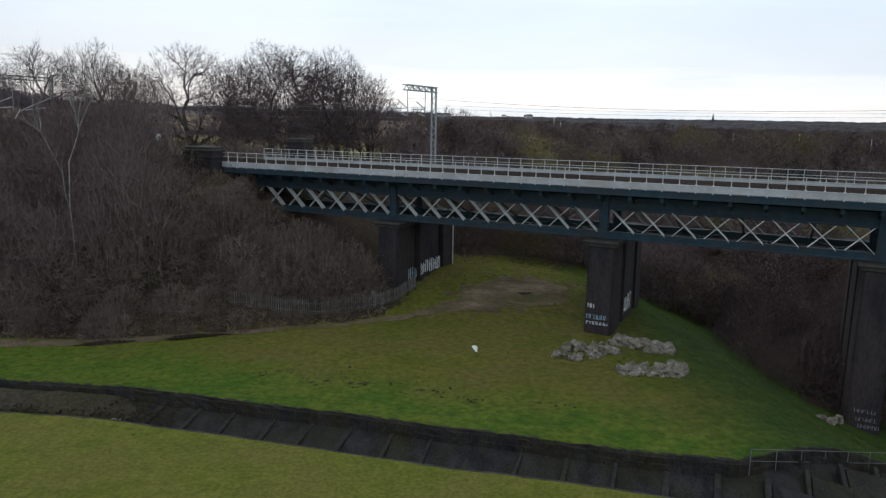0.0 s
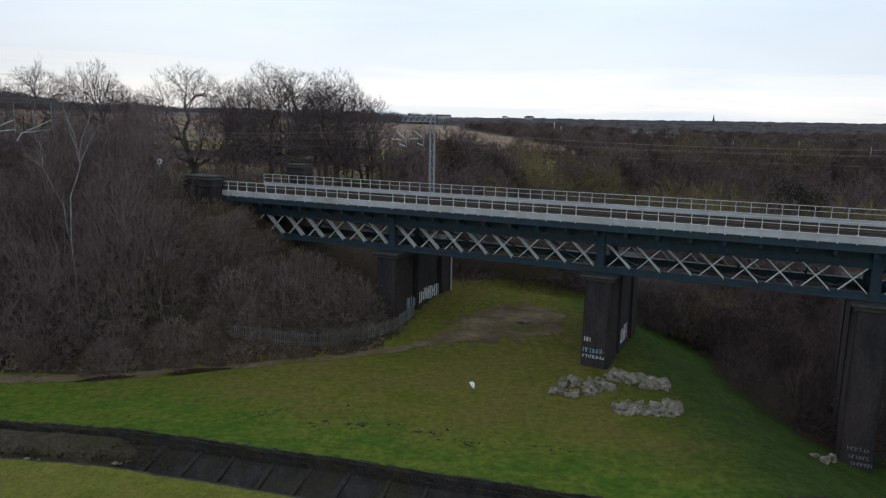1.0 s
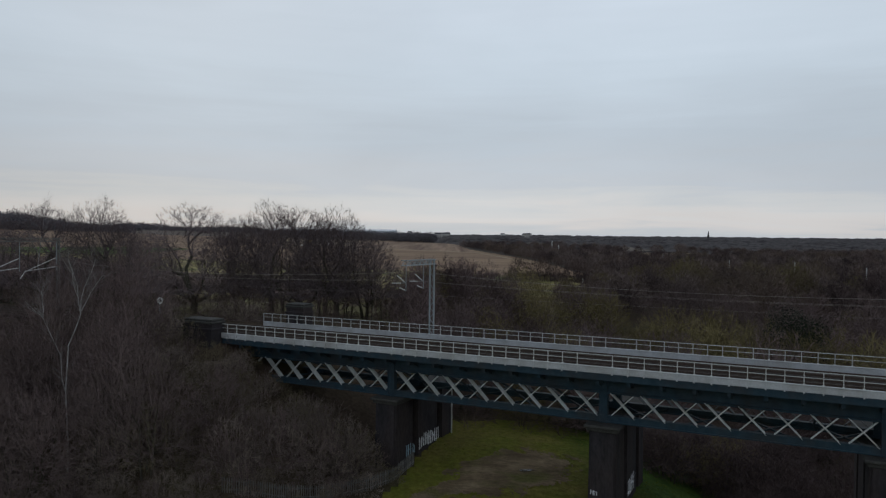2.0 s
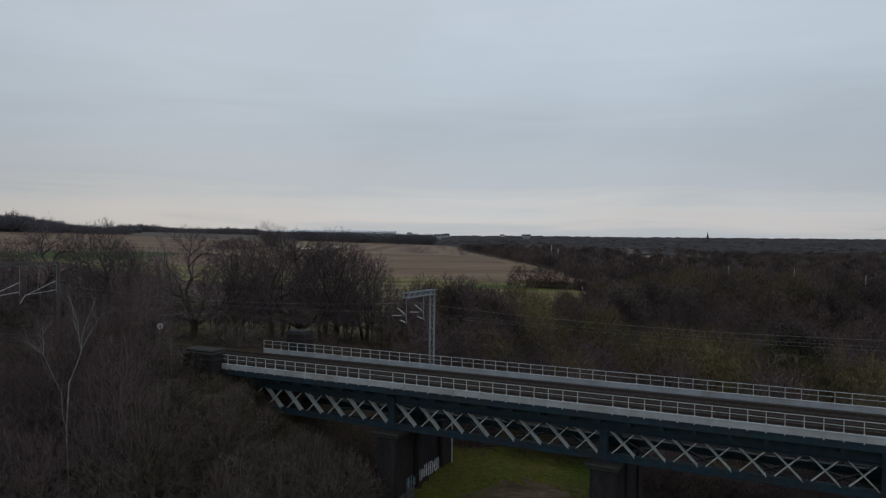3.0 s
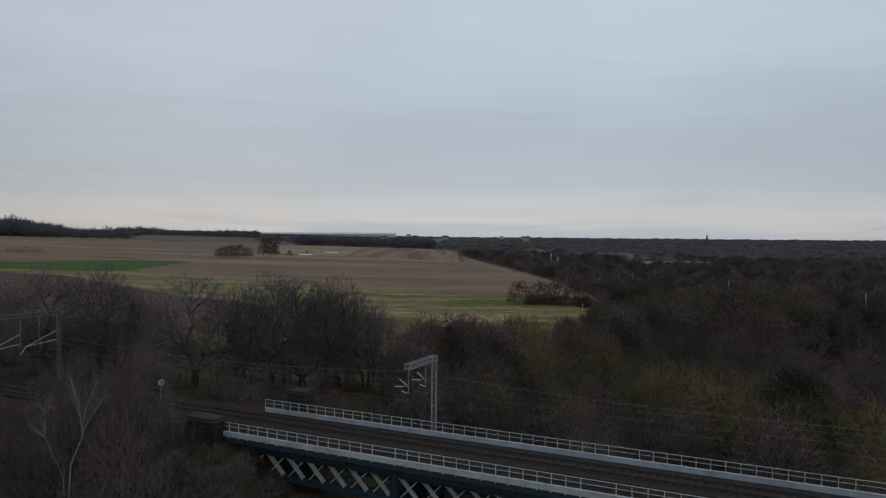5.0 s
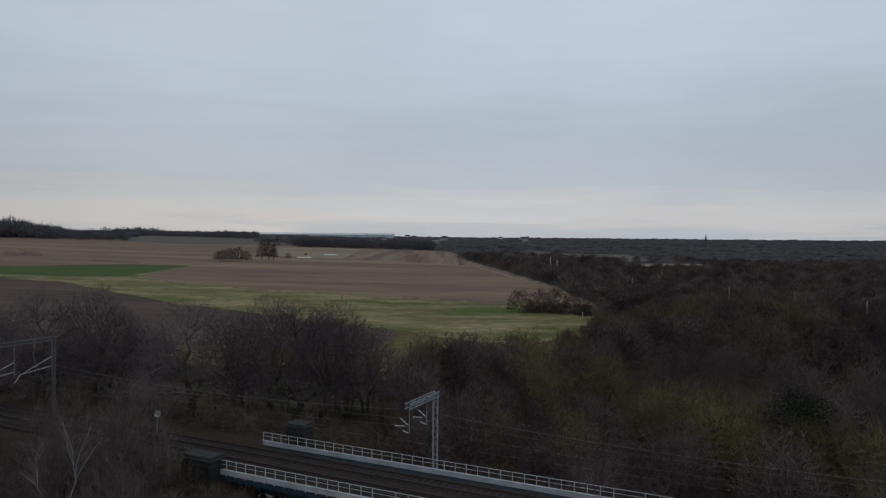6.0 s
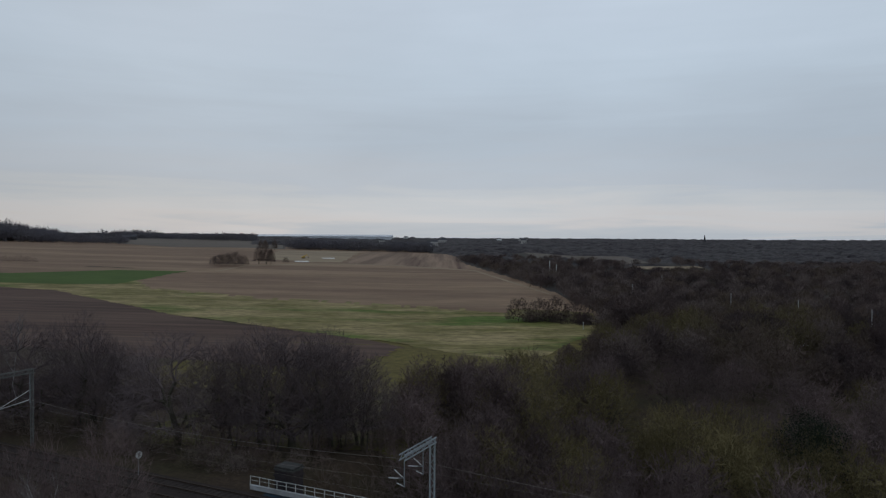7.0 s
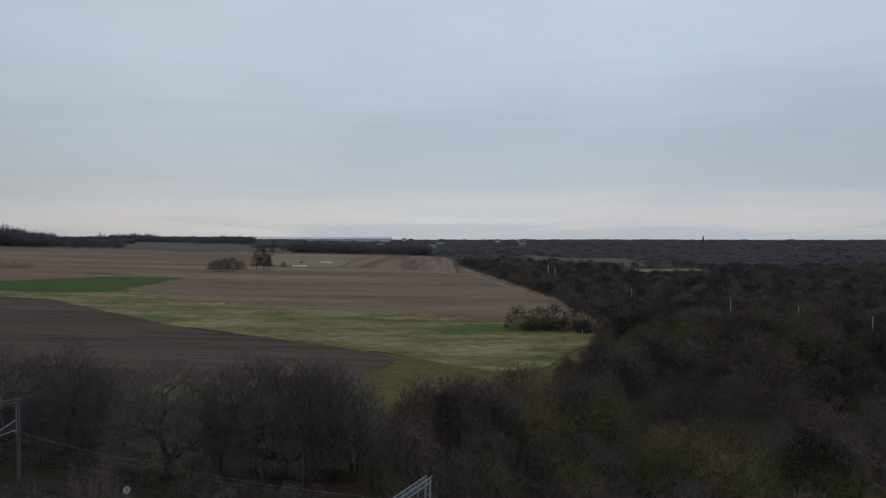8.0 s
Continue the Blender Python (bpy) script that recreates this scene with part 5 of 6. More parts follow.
# upright many-stemmed trees among the tall ones
for x, y, sc in ((-28.5, 90.5, 0.95), (-23.8, 89.0, 1.1), (-20.0, 92.5, 1.18), (-19.2, 88.5, 1.05), (-15.3, 92.8, 1.2), (-14.6, 89.0, 1.12), (-11.6, 91.0, 1.1), (-8.6, 89.5, 0.98), (-7.2, 92.0, 0.85)):
    place(slim[2], x, y, sc, x * 2.3)
# scrub at the foot of the slope, round the fence and beside the path
for i in range(86):
    x = rnd.uniform(-34, -3.5)
    y = between(x, ((-34, 47.3), (-24, 48.3), (-19, 49.6), (-15, 50.6), (-11, 52.0), (-7, 53.4), (-4.5, 55.4), (-3, 58.5))) + rnd.uniform(-0.3, 2.6)
    bush(rnd.choice((0, 0, 1, 2)), x, y, rnd.uniform(0.28, 0.55) if x > -20 else rnd.uniform(0.35, 0.75), rnd.uniform(0, 6.28))
for x, y, s in ((-11.5, 54.6, 0.95), (-9.8, 55.8, 1.1), (-8.3, 55.6, 1.0), (-7.0, 57.0, 1.15), (-5.8, 57.4, 0.9), (-10.5, 57.2, 1.2), (-8.8, 58.0, 1.2), (-12.8, 55.8, 1.0)):
    bush(0, x, y, s, x)
# tangled scrub up to the foot of the abutment
for i in range(64):
    u, v = rnd.uniform(-37, -19), rnd.uniform(-9, 1.2)
    if u < -29 and v > -1.0:
        continue
    p = BO + BU * u + BV * v
    if land(p.x, p.y) < 0.2:
        continue
    bush(rnd.choice((0, 0, 2, 1)), p.x, p.y, rnd.uniform(0.38, 0.66), rnd.uniform(0, 6.28))
bush(1, -26.2, 66.6, 0.75, 0.3)
bush(0, -27.4, 67.0, 0.7, 1.3)
# and down the right-hand slope by the last pier
for i in range(40):
    x, y = rnd.uniform(23.5, 32), rnd.uniform(42.5, 58)
    if x < 23.8 + 0.1 * abs(y - 50):
        continue
    u, v = uv_of(x, y)
    if -1.5 < v < 10.5 and 13 < u < 19:
        continue
    bush(rnd.choice((1, 1, 2)), x, y, rnd.uniform(0.4, 0.85), rnd.uniform(0, 6.28))
for x, y, s in ((-29.5, 50.6, 0.85), (-26.2, 50.8, 0.8), (-28.0, 49.8, 0.7), (-24.5, 51.5, 0.75), (-32.0, 50.8, 0.95)):
    place(slim[1], x, y, s, x)
# low scrub on the near edge of the track
for i in range(52):
    u = -37.5 - 50 * i / 52 + rnd.uniform(-0.7, 0.7)
    p = BO + BU * u + BV * rnd.uniform(-2.2, -0.6)
    bush(rnd.randrange(3), p.x, p.y, rnd.uniform(0.3, 0.6), rnd.uniform(0, 6.28))
# thicket at the foot of the right-hand slope and along the far side of the hill
count = 0
for i in range(900):
    x, y = (rnd.uniform(24, 36), rnd.uniform(46, 72)) if i % 2 else (rnd.uniform(2, 44), rnd.uniform(44, 84))
    u, v = uv_of(x, y)
    if not wooded(x, y) or count >= 90 or (v > -1 and v < 12.5 and x < 24):
        continue
    bush(1, x, y, rnd.uniform(0.8, 1.3), rnd.uniform(0, 6.28))
    count += 1
# between the tall trees behind the railway
for i in range(40):
    x, y = rnd.uniform(-80, -2), rnd.uniform(88, 122)
    if -41 < x < -7:
        continue
    place(slim[rnd.choice((0, 1, 2))], x, y, rnd.uniform(0.5, 0.85), rnd.uniform(0, 6.28))
for i in range(52):
    u = rnd.uniform(-95, -34)
    p = BO + BU * u + BV * rnd.uniform(12.0, 17)
    bush(rnd.randrange(3), p.x, p.y, rnd.uniform(0.4, 0.75), rnd.uniform(0, 6.28))


# low trees over the crest and beside the line
for i in range(110):
    x, y = (rnd.uniform(8, 29), rnd.uniform(64, 76)) if i < 36 else (rnd.uniform(-4, 24), rnd.uniform(76, 126))
    u, v = uv_of(x, y)
    if v < 13.2 or (x < 17 and y < 70):
        continue
    place(wood[rnd.choice((0, 1, 2, 3))], x, y, rnd.uniform(0.42, 0.64) if y < 82 else rnd.uniform(0.58, 0.86), rnd.uniform(0, 6.28))


for x, y, sc in ((9, 116, 0.85), (15, 120, 0.92), (12, 126, 0.88), (21, 126, 0.95), (18, 133, 0.95), (26, 134, 1.0), (23, 141, 0.98), (30, 146, 1.0), (27, 152, 0.9), (4, 112, 0.8), (24, 118, 0.95), (34, 152, 1.0)):
    place(wood[int(x + y) % 4], x, y, sc, x * 1.7)


def joined(segs_list, sides):
    out = []
    for sg in segs_list:
        v, f = mesh_from(sg, sides)
        tri = []
        for q in f:
            tri.append(q[:3])
            if len(q) == 4:
                tri.append((q[0], q[2], q[3]))
        out.append((np.array(v, dtype=np.float32), np.array(tri, dtype=np.int32)))
    return out


def stand(name, spots, shapes, mat, label, category="woodland"):
    vs, fs, o = [], [], 0
    for x, y, z, s in spots:
        v, f = shapes[rnd.randrange(len(shapes))]
        c, d = math.cos(x * 7.1), math.sin(x * 7.1)
        rot = np.array(((c, d, 0), (-d, c, 0), (0, 0, 1)), dtype=np.float32)
        vs.append((v @ rot) * s + np.array((x, y, z), dtype=np.float32))
        fs.append(f + o)
        o += len(v)
    V, F = np.concatenate(vs), np.concatenate(fs)
    me = bpy.data.meshes.new(name)
    me.vertices.add(len(V))
    me.vertices.foreach_set("co", V.ravel())
    me.loops.add(F.size)
    me.loops.foreach_set("vertex_index", F.ravel())
    me.polygons.add(len(F))
    me.polygons.foreach_set("loop_start", np.arange(0, F.size, 3))
    me.update(calc_edges=True)
    me.materials.append(mat)
    return tagged(new(name, me), label, category, kind="stuff")


n = 0
taken = set()
groups = {"olive": [], "dark": [], "pale": [], "brown": []}
trees = []
for i in range(16000):
    y = 42 + 235 * rnd.random() ** 1.2
    x = rnd.uniform(wood_edge(y), 14 + 0.66 * y)
    u, v = uv_of(x, y)
    if math.hypot(x - 112, y - 222) < 9 or math.hypot(x - 165, y - 268) < 13:
        continue
    if -2.5 < v < 14.0 or (x < 26.5 + 0.04 * (y - 55) and y < 72):
        continue
    cell = (int(x / 10.2), int(y / 10.6)) if y > 115 else (int(x / 7.6), int(y / 7.6), 1)
    if cell in taken:
        continue
    taken.add(cell)
    trees.append((y, x))
trees.sort()
for y, x in trees:
    patchy = noise.noise(Vector((x * 0.022, y * 0.022, 9)))
    s = (0.7 + 0.62 * rnd.random() ** 1.2) * (0.8 if y < 75 else 1.0)
    if x < 22 and y < 130:
        s = min(s, 0.86)
    if y > 130:
        s *= min(1.0, 0.6 + max(0.0, x - wood_edge(y)) / 40)
    if patchy > 0.1 and rnd.random() < 0.65:
        kind, proto = "olive", wood[3]
    elif patchy < -0.15 and rnd.random() < 0.55:
        kind, proto = "dark", wood[0]
    else:
        kind = rnd.choice(("dark", "pale", "brown", "brown"))
        proto = wood[rnd.choice((0, 1, 1, 2)) if x < 42 else rnd.choice((2, 2, 3, 1))]
    if n < 140:
        place(proto, x, y, s, rnd.uniform(0, 6.28))
        n += 1
    else:
        groups[kind].append((x, y, land(x, y) - 0.2, s))
bushes.sort()
rest = ([], [], [])
for k, (y, x, kind, s, turn) in enumerate(bushes):
    if k < 295:
        place(scrub[kind], x, y, s, turn)
    else:
        rest[kind].append((x, y, land(x, y) - 0.1, s))
finish(wood + slim + scrub)
bush_shapes = joined(bush_segs, {0: 3})
for kind in range(3):
    stand("scrub", rest[kind], [bush_shapes[kind]], BUSH_KINDS[kind][0], ("pale leafless scrub along the railway", "dark brown leafless scrub along the railway", "dull olive bramble scrub along the railway")[kind], "scrub")
lite = [grow(61 + i, 10.5 + i % 2, 11.5 + i, 0.18, 370, 0.12, stems=1 + i % 3, shell=0.62, low=0.03, extra=4, fine=0.050, jitter=0.6, reach=0.10) for i in range(4)]
shapes = [with_core(sh, 120 + i, 10.5, 11.5 + i, 700, 0.006) for i, sh in enumerate(joined(lite, {0: 3, 1: 3}))]
MATS = {"olive": (M_OLIVEWOOD, "leafless olive-tinted willows of the valley wood"), "dark": (M_DARKWOOD, "dark leafless trees of the valley wood"), "pale": (M_PALEWOOD, "grey-brown leafless trees of the valley wood"), "brown": (M_FARWOOD, "brown leafless trees of the valley wood")}
for kind, spots in groups.items():
    stand("valley_wood", spots, shapes, MATS[kind][0], MATS[kind][1])


# thicket under and behind the tall trees beyond the railway
low = joined([grow(66 + i, 5.0, 6.5, 0.08, 95, 0.05, stems=4, low=0.0, extra=5, fine=0.028, jitter=0.6, reach=0.12) for i in range(3)], {0: 3})
spots = []
for i in range(1800):
    x, y = rnd.uniform(-95, 70), rnd.uniform(66, 132)
    u, v = uv_of(x, y)
    if v < 13.0 or len(spots) >= 190 or x > 14 + 0.66 * y or (x > 6 and rnd.random() < 0.6):
        continue
    if -40 < x < -6 and y > 92:
        continue
    spots.append((x, y, land(x, y) - 0.2, rnd.uniform(0.5, 1.05)))
stand("embankment_thicket", spots, low, M_FARWOOD, "dark leafless thicket under the trees by the railway", "thicket")


# ---- distant woods, each stand one object ----
def crown_shape(seed, h, w, twigs, stout=0.045):
    """A far leafless crown: a dome of fine slivers that point outwards and up, with lobes."""
    r = random.Random(seed)
    segs = []
    for i in range(twigs):
        az, cz = r.uniform(0, math.tau), r.uniform(-0.25, 1) ** 1
        k = math.sqrt(max(0, 1 - cz * cz))
        n = Vector((math.cos(az) * k, math.sin(az) * k, cz))
        lobe = 1 + 0.3 * noise.noise(n * 1.9 + Vector((seed, 0, 0)))
        b = Vector((n.x * w * 0.5 * lobe, n.y * w * 0.5 * lobe, h * (0.45 + 0.55 * max(-0.6, cz) * lobe)))
        d = (n * 0.7 + Vector((0, 0, 0.5)) + Vector((r.gauss(0, 1), r.gauss(0, 1), r.gauss(0, 1))) * 0.45).normalized()
        b = b * r.uniform(0.72, 1.0)
        segs.append((b - d * w * r.uniform(0.12, 0.3), b, w * stout, 0, 9))
    segs.append((Vector((0, 0, -1)), Vector((0, 0, h * 0.8)), w * 0.03, w * 0.015, 0))
    v, f = mesh_from(segs, {0: 3})
    tri = []
    for q in f:
        tri.append(q[:3])
        if len(q) == 4:
            tri.append((q[0], q[2], q[3]))
    return np.array(v, dtype=np.float32), np.array(tri, dtype=np.int32)


mid_shapes = [with_core(crown_shape(70 + i, 10.0, 12.0, 260, 0.0085), 130 + i, 9.5, 11.5, 110, 0.014) for i in range(4)]
spots = []
for i in range(1500):
    y = 250 + 540 * rnd.random() ** 1.25
    x = rnd.uniform(wood_edge(y), 30 + 0.72 * y)
    if (100 < x < 240 and 740 < y < 1010) or (180 < x < 265 and 650 < y < 725):
        continue
    spots.append((x, y, land(x, y) - 0.3, rnd.uniform(0.7, 1.2)))
tone = [int(3 * abs(math.sin(p[0] * 12.9 + p[1] * 78.2) * 43758.5) % 3) for p in spots]
for k, (mat, lab) in enumerate(((M_FARWOOD, "leafless brown woodland on the valley side"), (M_DARKWOOD, "dark leafless woodland on the valley side"), (M_PALEWOOD, "grey-brown leafless woodland on the valley side"))):
    stand("middle_wood", [p for p, q in zip(spots, tone) if q == k], mid_shapes, mat, lab)


def open_ground(x, y):
    """How far a place in the distance lies outside the fields; below zero within them."""
    d = 1e9
    for x0, x1, y0, y1 in ((105, 255, 745, 1010), (180, 265, 660, 722)):
        d = min(d, max(x0 - x, x - x1, y0 - y, y - y1))
    d = min(d, max(x - wood_edge(y) - 14, y - 1180 - 0.12 * (x + 40)))
    d = min(d, max(x + 80, y - 1250 - 0.15 * abs(x)))
    return min(d, max(x + 0.27 * y, y - 1850))


def far_canopy():
    """The treetops of the far woods as one uneven sheet of crown after crown, sinking to the ground round the fields."""
    rows, cols = 380, 400
    verts, faces, idx = [], [], {}
    for j in range(rows + 1):
        y = 700 * 1.00498 ** j
        cell = 12.0 + y * 0.005
        for i in range(cols + 1):
            x = y * (-0.75 + 1.5 * i / cols) + 2.0 * noise.noise(Vector((i * 3.1, j * 2.7, 0.5)))
            d = open_ground(x, y)
            if d < -30:
                continue
            k = smooth(0, 24, min(d, y - 700))
            dist, spots = noise.voronoi(Vector((x / cell, y / cell, 0.0)))
            tall = 0.75 + 0.5 * noise.noise(spots[0] * 3.3) + 0.3 * noise.noise(Vector((x * 0.006, y * 0.006, 2)))
            crown = (6.8 + y * 0.0011) * tall * (0.1 + 0.9 * math.sqrt(max(0.0, 1 - min(1.0, dist[0] * 1.3) ** 2))) + 1.2 * noise.noise(Vector((x * 0.4, y * 0.4, 1)))
            idx[i, j] = len(verts)
            verts.append((x, y, land(x, y) + crown * k - 0.6 * (1 - k)))
    for j in range(rows):
        for i in range(cols):
            q = [idx.get(k) for k in ((i, j), (i + 1, j), (i + 1, j + 1), (i, j + 1))]
            if None not in q:
                faces.append(q)
    tagged(raw("distant_woodland", verts, faces, M_HILLWOOD), "distant dark leafless woodland on low hills", "woodland", kind="stuff")


far_canopy()
# wooded ridge on the far left
ridge_shapes = [crown_shape(85 + i, 10.0, 11.5, 130, 0.016) for i in range(4)]
spots = []
for i in range(1050):
    a = rnd.uniform(-0.80, -0.26)
    near = a < -0.46 + 0.02 * math.sin(i)
    y = rnd.uniform(1105, 1300) if near else rnd.uniform(1560, 1820)
    x = a * y
    k = smooth(-0.46, -0.62, a)
    spots.append((x, y, land(x, y) - 0.5 + (2 * k if near else 0), (0.85 + 0.75 * rnd.random() ** 2) * (1.15 + 0.75 * k) * (1 + 0.5 * noise.noise(Vector((x * 0.013, 3.3, 0))))))
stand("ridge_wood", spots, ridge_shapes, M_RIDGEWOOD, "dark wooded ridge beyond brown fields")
spots = []
for i in range(260):
    x = rnd.uniform(-235, -15)
    y = 1062 + 0.1 * abs(x + 60) + rnd.uniform(0, 90)
    spots.append((x, y, land(x, y) - 0.5, rnd.uniform(1.3, 2.0)))
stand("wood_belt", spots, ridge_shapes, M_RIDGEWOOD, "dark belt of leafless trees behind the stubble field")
# trees and bushes standing in the fields
FIELD = "leafless trees standing in the fields"
field_tree = tree_thing("field_tree", lite[0], {0: 5, 1: 4, 2: 3}, 1, M_BARK, M_FARWOOD, "round leafless tree standing at a field edge", "tree", FIELD, (150, 10.5, 11.5, 300, 0.006))
tall_tree = tree_thing("field_tree", grow(78, 15.0, 9.5, 0.28, 420, 0.14, shell=0.3, low=0.08, extra=4, fine=0.06, jitter=0.6, reach=0.07), {0: 5, 1: 4, 2: 3}, 1, M_BARK, M_FARWOOD, "tall narrow leafless tree standing in the fields", "tree", FIELD, (151, 13.5, 8.5, 110, 0.008))
for x, y, sc in ((28.4, 260.5, 0.86), (36.5, 265.0, 0.84), (43.0, 269.0, 0.9), (51.0, 268.0, 0.95), (-184, 597, 0.9), (-177, 594, 1.05), (-171, 597, 1.15), (-165, 600, 0.85), (-189, 600, 0.75), (-143, 662, 0.55)):
    place(field_tree, x, y, sc, x)
for x, y, sc in ((-158.5, 626, 1.15), (-153.0, 629, 1.3), (-149.5, 632, 0.95), (-248, 1010, 1.0), (-236, 1015, 1.1), (-262, 1040, 1.0)):
    place(tall_tree, x, y, sc, x)
finish((field_tree, tall_tree))
for x, y, sc in ((-344, 575, 0.9), (-339, 577, 1.3), (-332, 578, 1.1), (-328, 580, 0.8), (-350, 574, 1.2)):
    stand("field_bush", [(x, y, land(x, y) - 0.2, sc)], low, M_FARWOOD, "leafless bush on the far field edge", "bush")
spots = [(x, y, land(x, y) - 0.2, rnd.uniform(0.5, 0.95)) for x, y in ((rnd.uniform(30, 62), rnd.uniform(258, 270)) for i in range(60))]
stand("hedge", spots, low, M_DARKWOOD, "dark leafless hedge at the meadow corner", "hedge")


# ---- an evergreen among the bare trees ----
def evergreen(x, y, height, width, seed):
    r = random.Random(seed)
    th = thing("evergreen_tree", Matrix.Translation((x, y, land(x, y) - 0.1)), "dark evergreen ivy-clad tree among leafless trees", "tree")
    v, f = mesh_from([(Vector((0, 0, -0.5)), Vector((0.2, 0, height * 0.7)), 0.25, 0.1, 0)], {0: 7})
    raw("trunk", v, f, M_BARK, th)
    verts, faces = [], []
    lobes = [(Vector((r.uniform(-1, 1) * width * 0.3, r.uniform(-1, 1) * width * 0.3, height * r.uniform(0.35, 0.8))), width * r.uniform(0.16, 0.27)) for _ in range(14)]
    for c, rad in lobes:
        for _ in range(420):
            n = Vector((r.gauss(0, 1), r.gauss(0, 1), r.gauss(0, 1))).normalized()
            p = c + n * rad * r.uniform(0.7, 1.1)
            a = n.cross(Vector((r.uniform(-1, 1), r.uniform(-1, 1), r.uniform(-1, 1)))).normalized() * r.uniform(0.08, 0.16)
            b = n.cross(a).normalized() * r.uniform(0.05, 0.1) + n * 0.04
            o = len(verts)
            verts += [tuple(p - a), tuple(p + b), tuple(p + a), tuple(p - b + n * 0.06)]
            faces += [(o, o + 1, o + 2, o + 3)]
    raw("crown", verts, faces, M_IVY, th)


evergreen(53.5, 108.0, 15.5, 13.0, 3)
evergreen(165.5, 268.0, 10.0, 5.0, 6)


# ---- grass tufts on the lawn and the bank ----
def tuft_shape(seed):
    r = random.Random(seed)
    segs = []
    for i in range(5):
        az = r.uniform(0, math.tau)
        a = Vector((math.cos(az), math.sin(az), 0)) * r.uniform(0, 0.12)
        b = a + Vector((math.cos(az) * r.uniform(0.05, 0.2), math.sin(az) * r.uniform(0.05, 0.2), r.uniform(0.12, 0.3)))
        segs.append((a, b, 0.05, 0, 9))
    v, f = mesh_from(segs, {})
    return np.array(v, dtype=np.float32), np.array(f, dtype=np.int32)


tufts = [tuft_shape(90 + i) for i in range(5)]
spots = []
for i in range(9000):
    x, y = rnd.uniform(-34, 26), rnd.uniform(25, 72)
    if channel_near(x) - 0.1 < y < channel_far(x) + 0.9 or wooded(x, y):
        continue
    if y > 38 and -30 < x < 11 and abs(y - between(x, ((-29, 45.7), (-19, 47.5), (-14.5, 48.5), (-8, 50.6), (-4.5, 52.0), (-1.5, 54.0), (1.2, 55.7), (11, 59)))) < (0.9 if x < 1 else 3.2):
        continue
    if noise.noise(Vector((x * 0.2, y * 0.2, 4))) < -0.15 and rnd.random() < 0.7:
        continue
    spots.append((x, y, land(x, y) - 0.02, rnd.uniform(0.2, 0.55) if y > 36 else rnd.uniform(0.2, 0.4)))
stand("grass_tufts", spots, tufts, M_TUFT, "uneven green and straw-coloured grass tufts", "grass")
spots = []
for i in range(1300):
    x = rnd.uniform(-40, -13.5) if i < 1180 else rnd.uniform(-12, 16)
    y = channel_far(x) - (rnd.uniform(0.3, 2.0) if i < 1180 else rnd.choice((0.35, 0.4, 3.0)))
    spots.append((x, y, land(x, channel_far(x) + 1.3) + 0.1 - (0.45 if i < 1180 else 0.85) - 0.28 * (channel_far(x) - y), rnd.uniform(0.35, 0.8)))
stand("drain_weeds", spots, tufts, M_DRYWEED, "brown dead weeds and silt in the drain", "weeds")
spots = []
for i in range(260):
    k = rnd.random()
    x = -34 + 31 * k if i < 120 else rnd.uniform(-17, -11)
    y = between(x, ((-60, 46.2), (-29, 46.8), (-19, 48.4), (-14.5, 49.3), (-8, 51.3), (-4.5, 53.0), (-2, 56.0))) + abs(rnd.gauss(0, 0.5))
    spots.append((x, y, land(x, y) - 0.02, rnd.uniform(0.5, 1.3)))
stand("dry_grass_fringe", spots, tufts, M_DRYGRASS, "straw-coloured dead grass along the wood edge", "grass")


# dark clods kicked up on the bank
def clod_shape(seed):
    bm = bmesh.new()
    bmesh.ops.create_icosphere(bm, subdivisions=1, radius=0.12)
    r = random.Random(seed)
    v = np.array([tuple(Vector((p.co.x, p.co.y, p.co.z * 0.5)) * r.uniform(0.7, 1.3)) for p in bm.verts], dtype=np.float32)
    f = np.array([[p.index for p in q.verts] for q in bm.faces], dtype=np.int32)
    bm.free()
    return v, f


spots = []
for i in range(120):
    k = rnd.random()
    x = -10.5 + 19 * k
    y = 41.3 - 5.6 * k + rnd.gauss(0, 0.55) + 0.8 * math.sin(x * 2.1)
    if noise.noise(Vector((x * 0.7, y * 0.7, 1))) < 0.0:
        continue
    spots.append((x, y, land(x, y), rnd.uniform(0.3, 1.1)))
stand("mud_clods", spots, [clod_shape(5), clod_shape(6), clod_shape(7)], M_CLOD, "dark clods of mud scattered on the bank", "mud")


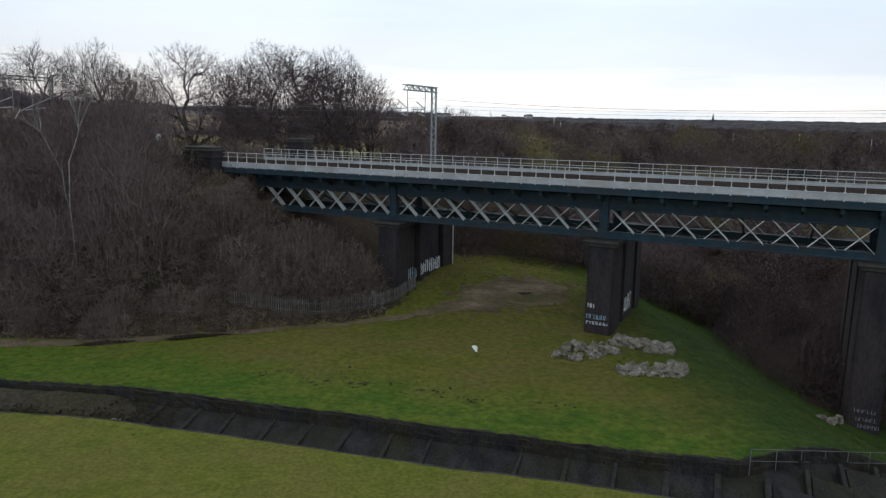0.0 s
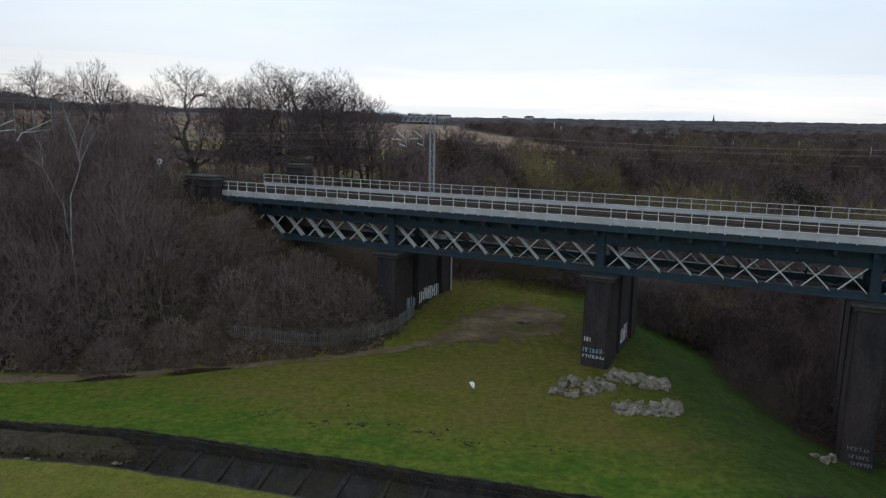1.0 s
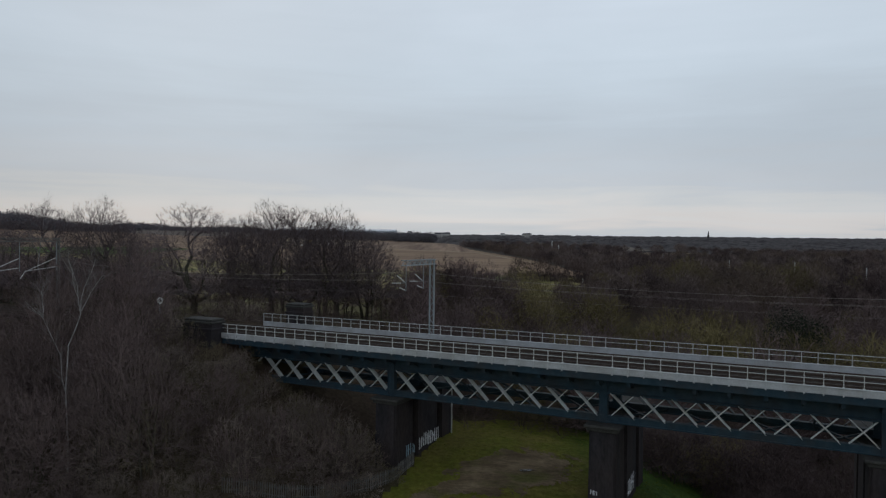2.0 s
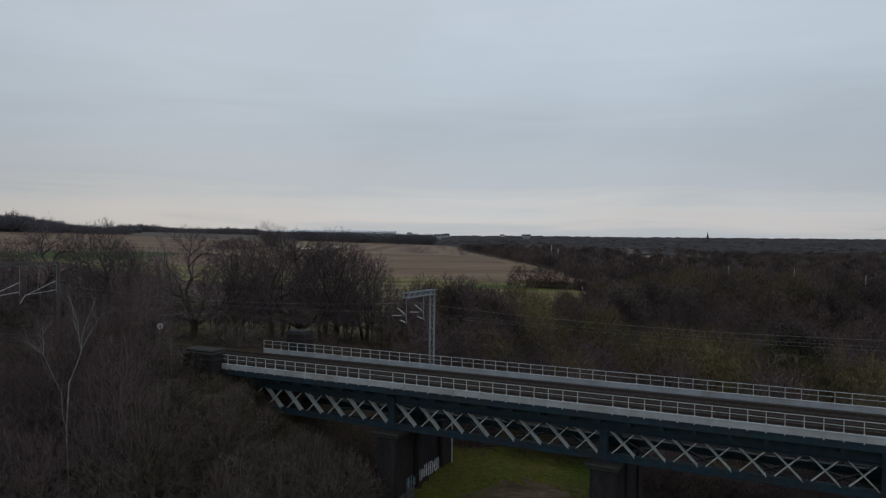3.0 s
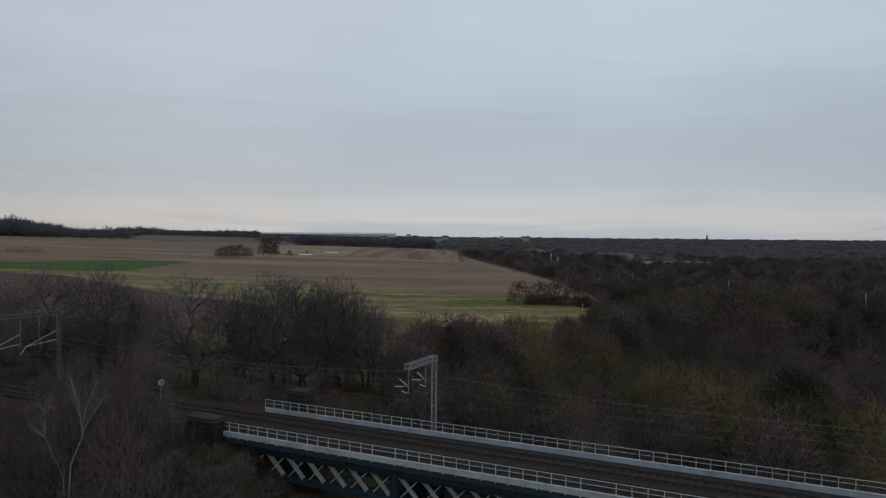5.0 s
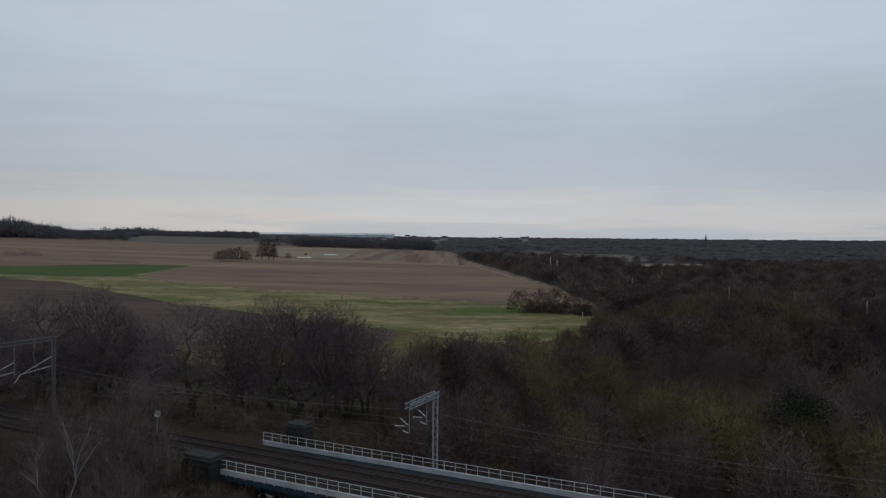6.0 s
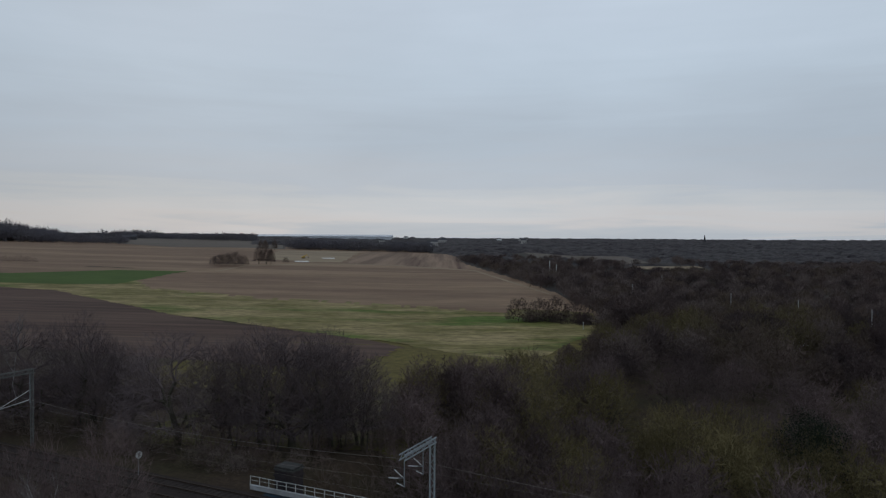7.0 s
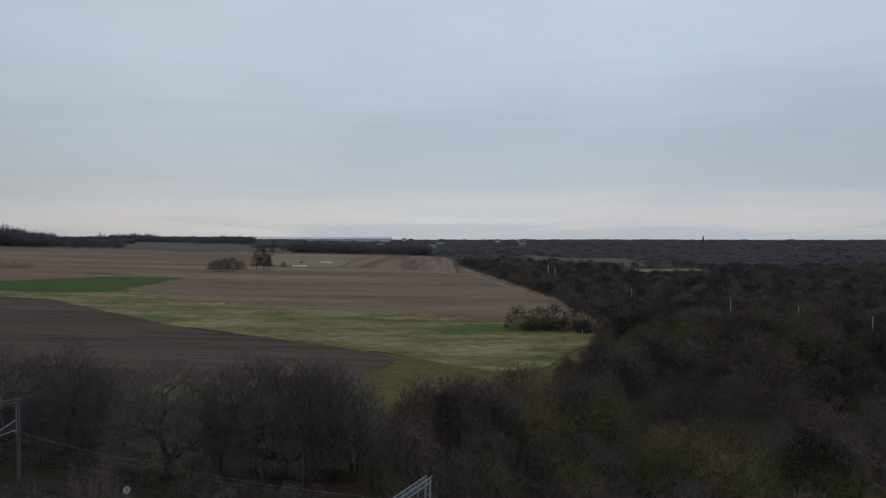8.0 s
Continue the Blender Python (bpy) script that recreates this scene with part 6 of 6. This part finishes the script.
# ---- distant buildings and poles ----
def house(x, y, w, d, h, roof, wall, label, turn=0.0, cat="house"):
    th = thing("house", Matrix.Translation((x, y, land(x, y))) @ Matrix.Rotation(turn, 4, "Z"), label, cat)
    bm = bmesh.new()
    box(bm, -w / 2, w / 2, -d / 2, d / 2, -1, h)
    part("wall", bm, wall, th)
    bm = bmesh.new()
    vs = [bm.verts.new(p) for p in ((-w / 2 - 0.3, -d / 2 - 0.3, h), (w / 2 + 0.3, -d / 2 - 0.3, h), (w / 2 + 0.3, d / 2 + 0.3, h), (-w / 2 - 0.3, d / 2 + 0.3, h), (-w / 2 - 0.3, 0, h + d * 0.35), (w / 2 + 0.3, 0, h + d * 0.35))]
    for f in ((0, 1, 5, 4), (2, 3, 4, 5), (0, 4, 3), (1, 2, 5), (3, 2, 1, 0)):
        bm.faces.new([vs[i] for i in f])
    part("roof", bm, roof, th)
    for i in range(max(2, int(w / 4))):
        bm = bmesh.new()
        cx = -w / 2 + w * (i + 0.5) / max(2, int(w / 4))
        box(bm, cx - 0.6, cx + 0.6, -d / 2 - 0.06, -d / 2 + 0.1, h * 0.35, h * 0.7)
        part("window", bm, M_SLATE, th)


house(-628, 1440, 26, 11, 6, M_SLATE, M_STONE, "pale farmhouse with slate roof before the wooded ridge", 0.2)
house(-22, 1260, 16, 9, 8, M_SLATE, M_LITTER, "white-walled house at the field's far edge", 0.1)
house(-60, 1420, 14, 9, 6, M_SLATE, M_WALL, "pale house among distant trees", 0.4)


def warehouse():
    x, y = -330, 2050
    th = thing("warehouse", Matrix.Translation((x, y, 26)), "long low warehouse with a pale metal roof on the skyline", "warehouse")
    bm = bmesh.new()
    box(bm, -190, 190, -40, 40, -12, 8)
    part("wall", bm, M_ROOF, th)
    for i in range(5):
        bm = bmesh.new()
        x0 = -192 + i * 77
        vs = [bm.verts.new(p) for p in ((x0, -42, 8), (x0 + 76, -42, 8), (x0 + 76, 42, 8), (x0, 42, 8), (x0, 0, 13), (x0 + 76, 0, 13))]
        for f in ((0, 1, 5, 4), (2, 3, 4, 5), (0, 4, 3), (1, 2, 5), (3, 2, 1, 0)):
            bm.faces.new([vs[k] for k in f])
        part("roof", bm, M_ROOF, th)


warehouse()
rh = random.Random(77)
for k in range(14):
    yy = rh.uniform(1350, 2300)
    house(yy * rh.uniform(-0.13, 0.12), yy, rh.uniform(10, 20), 9, rh.uniform(9, 13), M_SLATE, rh.choice((M_LITTER, M_WALL, M_WALL)), "small pale house among the distant trees", rh.uniform(-0.6, 0.6))


house(112.5, 228, 4.5, 3.5, 2.6, M_ROOF, M_WALL, "small pale-roofed shed among the valley trees", 0.3, "shed")
house(171, 283, 9, 7, 5, M_SLATE, M_LITTER, "white-walled house half hidden by the valley trees", 0.2)


def digger():
    th = thing("excavator", Matrix.Translation((-145, 757, land(-145, 757) + 0.5)) @ Matrix.Rotation(0.4, 4, "Z"), "small yellow excavator standing in a distant field", "excavator")
    for v in (-0.9, 0.9):
        bm = bmesh.new()
        box(bm, -1.9, 1.9, v - 0.3, v + 0.3, 0, 0.9, 0.25)
        part("crawler_track", bm, M_SLATE, th)
    bm = bmesh.new()
    box(bm, -1.9, 1.2, -1.2, 1.2, 0.95, 2.0, 0.15)
    box(bm, 0.0, 1.3, -1.2, 0.0, 2.0, 3.1, 0.1)
    part("cab", bm, M_YELLOW, th)
    bm = bmesh.new()
    bar(bm, (1.0, 0.4, 1.8), (3.6, 0.4, 4.0), 0.35, 0.5)
    bar(bm, (3.6, 0.4, 4.0), (5.4, 0.4, 1.6), 0.3, 0.4)
    part("boom", bm, M_YELLOW, th)
    bm = bmesh.new()
    box(bm, 4.9, 5.9, -0.2, 1.0, 0.6, 1.6, 0.2)
    part("bucket", bm, M_SLATE, th)


digger()
for x, y, w in ((-133.5, 690, 13), (-122, 778, 14)):
    bm = bmesh.new()
    g = bmesh.ops.create_grid(bm, x_segments=14, y_segments=4, size=0.5)
    for p in bm.verts:
        p.co = Vector((p.co.x * w, p.co.y * 5, 0.7 + 0.35 * noise.noise(Vector((p.co.x * 9, p.co.y * 3, w))) - 0.5 * abs(p.co.y * 2) ** 2))
    bmesh.ops.solidify(bm, geom=bm.faces[:], thickness=0.3)
    tagged(part("plastic_sheet", bm, M_LITTER, None, "", Matrix.Translation((x, y, land(x, y) + 0.1))), "long white plastic sheet lying in a distant field", "sheet")


def church():
    x, y = 770, 2070
    th = thing("church", Matrix.Translation((x, y, 8)), "distant dark church with a pointed spire above the woods", "church")
    bm = bmesh.new()
    box(bm, -4, 4, -4, 4, -10, 16)
    part("tower", bm, M_STONE, th)
    bm = bmesh.new()
    bmesh.ops.create_cone(bm, cap_ends=True, segments=8, radius1=4.2, radius2=0.1, depth=22, matrix=Matrix.Translation((0, 0, 27)))
    part("spire", bm, M_STONE, th)
    bm = bmesh.new()
    box(bm, 4, 30, -5, 5, -10, 9)
    part("nave", bm, M_STONE, th)


church()


def pole(x, y, z_top, label, mat=M_RAILING, r=0.12):
    z = land(x, y)
    th = part("pole", tube(bmesh.new(), [(0, 0, -1), (0, 0, z_top - z)], r, 6), mat, None, "", Matrix.Translation((x, y, z)))
    tagged(th, label, "pole", "poles in the valley wood")


for x, y, zt in ((132.0, 266.0, 11.5), (147.0, 246.0, 10.0), (124.0, 307.0, 10.5), (104.0, 388.0, 9.0), (147.0, 475.0, 9.5), (49.0, 247.0, 5.2), (79.0, 517.0, 17.0), (86.0, 530.0, 14.0)):
    pole(x, y, zt, r=0.3 if y > 500 else 0.12, label="slim pale pole rising from the valley wood")
